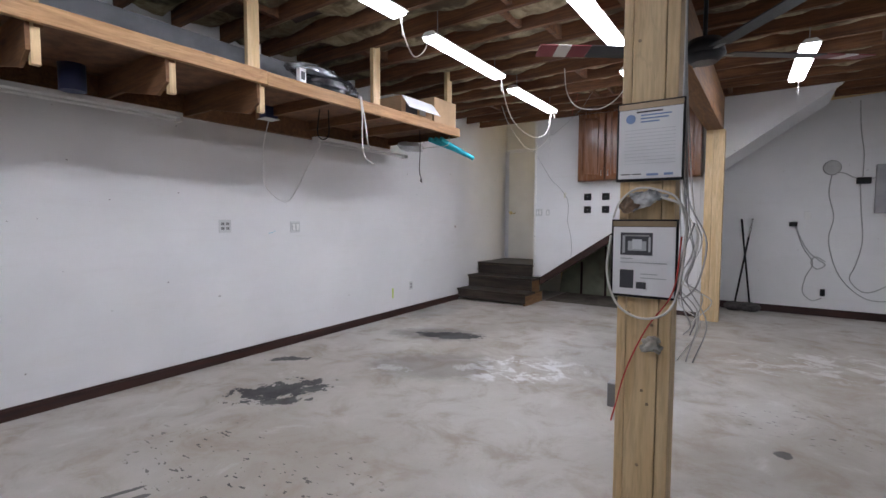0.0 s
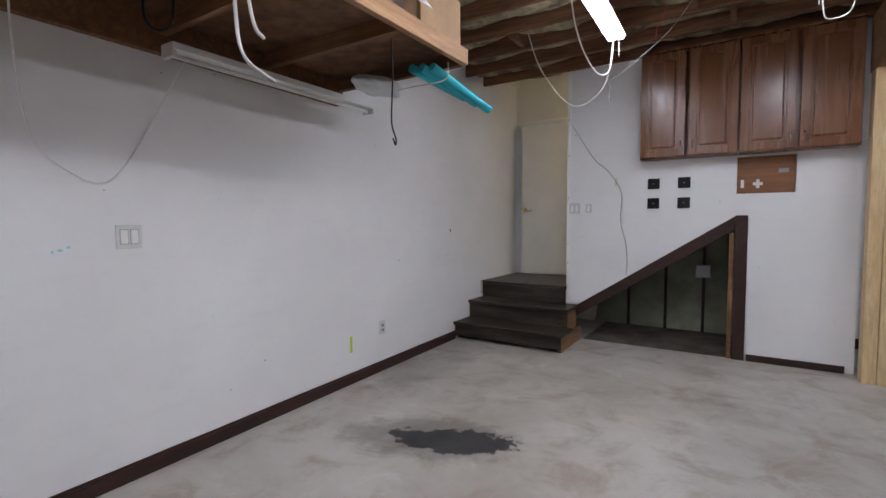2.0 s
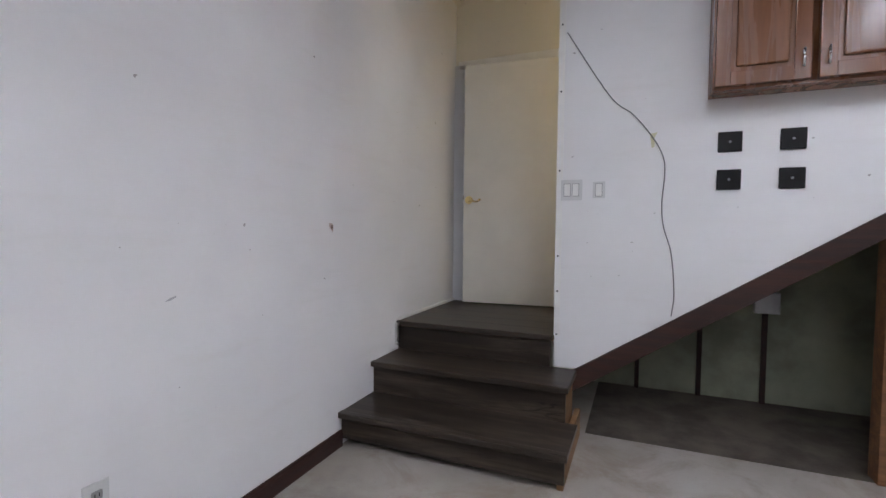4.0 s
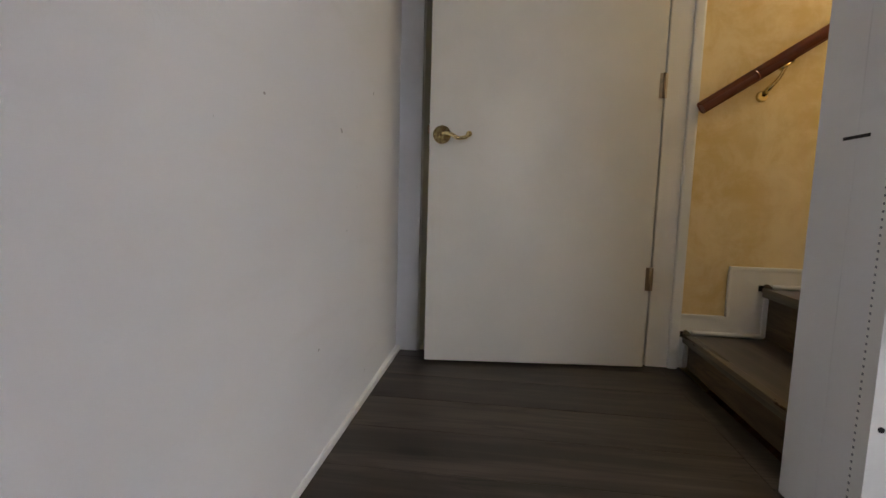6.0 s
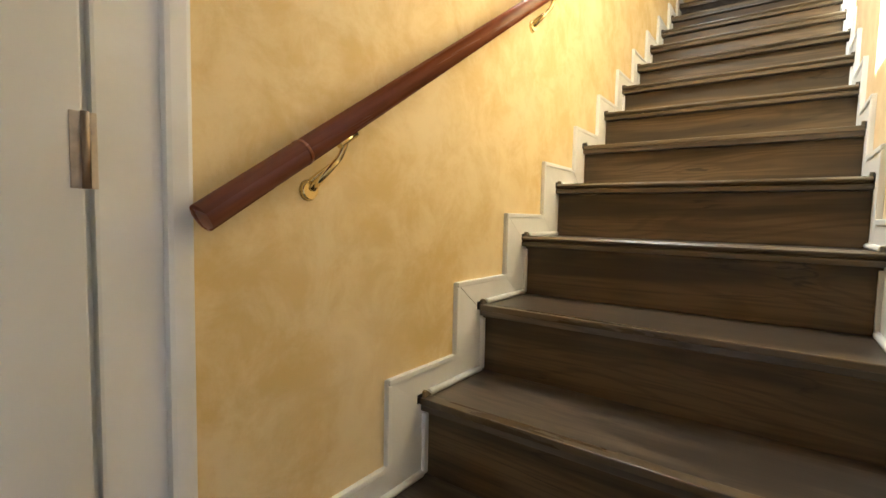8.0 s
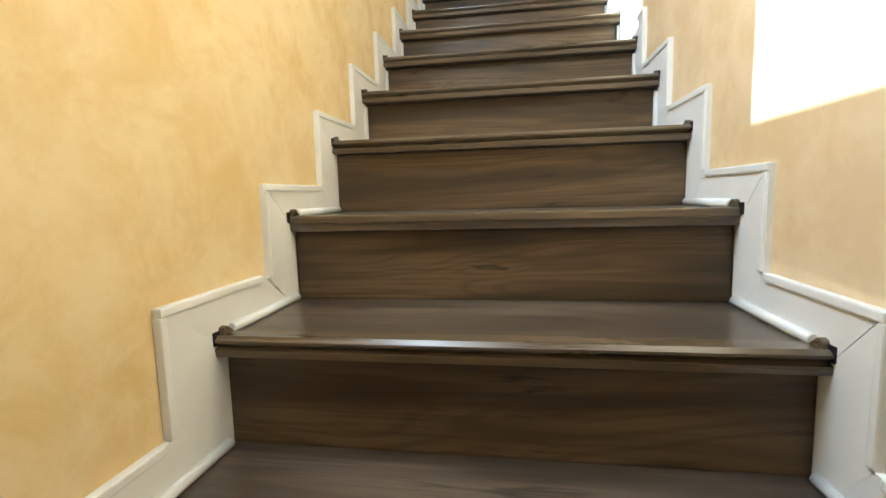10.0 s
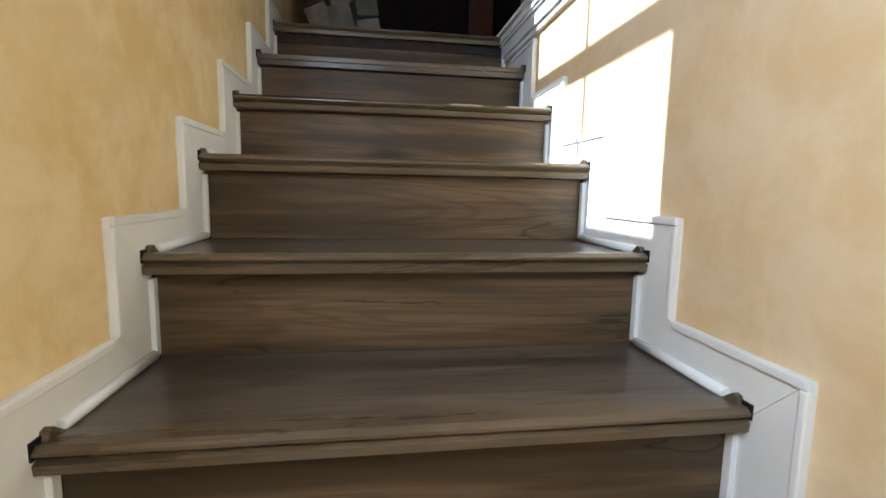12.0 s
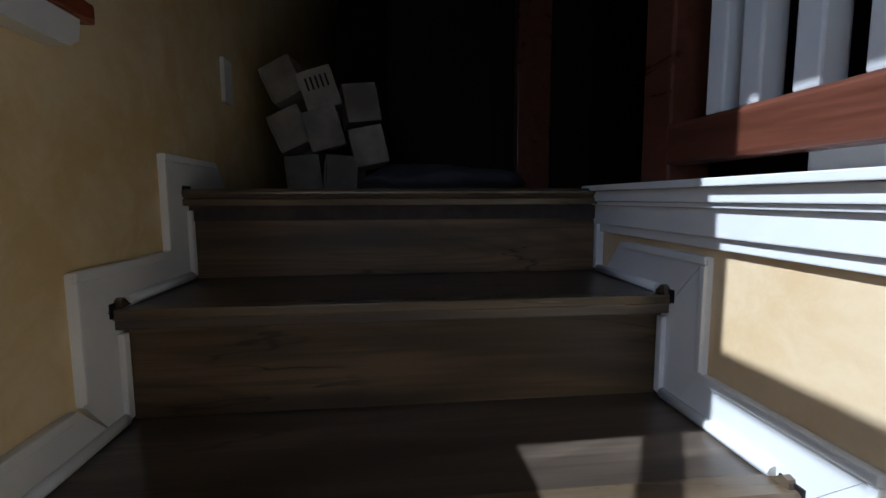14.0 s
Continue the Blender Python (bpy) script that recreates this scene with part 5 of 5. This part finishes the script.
thing("door_button", box_bm(3.45, 3.375, 0.50, 3.484, 3.43, 0.60, 0.006), STEEL, "small grey push-button box on the post side", "button")
wires = random.Random(7)
for k in range(7):
    def j(a):
        return wires.uniform(-a, a)
    x = 3.70 + 0.006 * k
    low = wires.choice((0.74, 0.8, 0.84, 0.88))
    cord("post_cable", [(3.698, 3.37 + j(0.03), 2.74), (3.697, 3.38 + j(0.02), 2.0), (x, 3.36 + j(0.02), 1.36 + j(0.05)), (x + 0.03 + j(0.03), 3.35, 1.18 + j(0.05)), (x + j(0.02), 3.35 + j(0.02), 1.02 + j(0.06)), (x + 0.05 + j(0.03), 3.36, 0.92 + j(0.08)), (x + 0.02 + j(0.03), 3.36, low)], 0.0023, (GREY_CABLE, ROPE, GREY_CABLE, DARK_CABLE)[k % 4], "thin loose cable hanging beside the post", "cable", "post cables")
cord("post_cable", [(3.46, 3.345, 1.2), (3.452, 3.33, 1.05), (3.50, 3.32, 0.93), (3.60, 3.32, 0.89), (3.69, 3.325, 0.95), (3.72, 3.34, 1.15), (3.715, 3.34, 1.3), (3.64, 3.315, 1.345)], 0.005, ROPE, "white cable looped round the notice", "cable", "post cables")
cord("red_wire", [(3.71, 3.34, 1.2), (3.69, 3.32, 1.0), (3.60, 3.34, 0.85), (3.53, 3.345, 0.68), (3.49, 3.35, 0.52), (3.47, 3.37, 0.45)], 0.003, RED_CABLE, "thin red wire along the post", "cable", "post cables")


# ---- bay wall ----
def mop(x, lean, label):
    root = empty("mop", pose(x, 9.14, 0), label, "mop", "mops in the bay")
    part("handle", rod_bm((0, 0, 0.08), (lean, 0.12, 1.28), 0.012), BLACK_PLASTIC, root)
    part("grip", rod_bm((lean * 0.78, 0.0955, 1.03), (lean * 0.98, 0.1185, 1.27), 0.0135), CHROME if lean > 0 else BLACK_PLASTIC, root)
    head = ball_bm((0, 0, 0.06), 0.1, (1.3, 0.9, 0.65), sub=4)
    for v in head.verts:
        v.co.z = max(0.0, v.co.z + 0.012 * noise.noise(v.co * 40))
        v.co.x += 0.01 * noise.noise(v.co * 55)
    part("head", head, MOP, root, "dirty grey yarn head")
    return root


mop(3.62, 0.17, "black and white mop leaning on the bay wall")
mop(3.80, -0.14, "black mop leaning on the bay wall")
disc = rod_bm((4.62, 9.2995, 1.94), (4.62, 9.275, 1.94), 0.095, 0.085, 28)
thing("round_wall_cover", disc, plain("grey_cover", (0.5, 0.5, 0.5), 0.6), "round grey cover on the bay wall", "cover")
for x, z, w, h in ((4.20, 1.18, 0.09, 0.06), (4.86, 1.72, 0.14, 0.08), (4.56, 0.27, 0.05, 0.09)):
    thing("power_adapter", box_bm(x, 9.252, z, x + w, 9.2995, z + h, 0.005), BLACK_PLASTIC, "black power adapter plugged into the bay wall", "adapter", "adapters on the bay wall")
thing("breaker_panel", box_bm(5.04, 9.23, 1.35, 5.42, 9.2995, 1.95, 0.006), STEEL, "grey electrical panel on the bay wall", "electrical panel")
thing("wall_socket_plate", box_bm(4.36, 9.292, 1.27, 4.43, 9.2995, 1.38, 0.003), WHITE_PLASTIC, "white plate on the bay wall", "outlet")
W = 9.29
cord("bay_cable", [(4.28, W, 1.2), (4.32, W, 1.05), (4.42, W, 0.85), (4.52, W, 0.75), (4.60, W, 0.68), (4.52, W, 0.62), (4.45, W, 0.7), (4.5, W, 0.78), (4.6, W, 0.72)], 0.006, GREY_CABLE, "grey cable drooping on the bay wall", "cable", "bay cables")
cord("bay_cable", [(4.27, W, 1.18), (4.36, W, 0.9), (4.47, W, 0.7), (4.40, W, 0.5), (4.38, W, 0.3), (4.48, W, 0.2), (4.58, W, 0.24)], 0.006, GREY_CABLE, "grey cable drooping on the bay wall", "cable", "bay cables")
cord("bay_cable", [(4.62, W, 1.86), (4.6, W, 1.6), (4.66, W, 1.3), (4.62, W, 1.0), (4.72, W, 0.6), (4.9, W, 0.35), (5.1, W, 0.25), (5.4, W, 0.3)], 0.006, GREY_CABLE, "grey cable drooping on the bay wall", "cable", "bay cables")
cord("bay_cable", [(4.9, W, 1.72), (4.92, W, 1.4), (4.95, W, 1.0), (4.9, W, 0.7), (4.85, W, 0.5), (5.0, W, 0.35), (5.2, W, 0.45), (5.3, W, 0.6)], 0.006, GREY_CABLE, "grey cable drooping on the bay wall", "cable", "bay cables")
cord("bay_cable", [(4.66, W, 1.88), (4.75, W, 1.86), (4.85, W, 1.8), (5.0, W, 1.78), (5.3, W, 1.9), (5.6, W, 1.95)], 0.006, GREY_CABLE, "grey cable strung along the bay wall", "cable", "bay cables")
cord("bay_cable", [(4.86, W, 2.76), (4.88, W, 2.4), (4.92, W, 2.1), (4.92, W, 1.81)], 0.005, GREY_CABLE, "grey cable dropping from the joists", "cable", "bay cables")
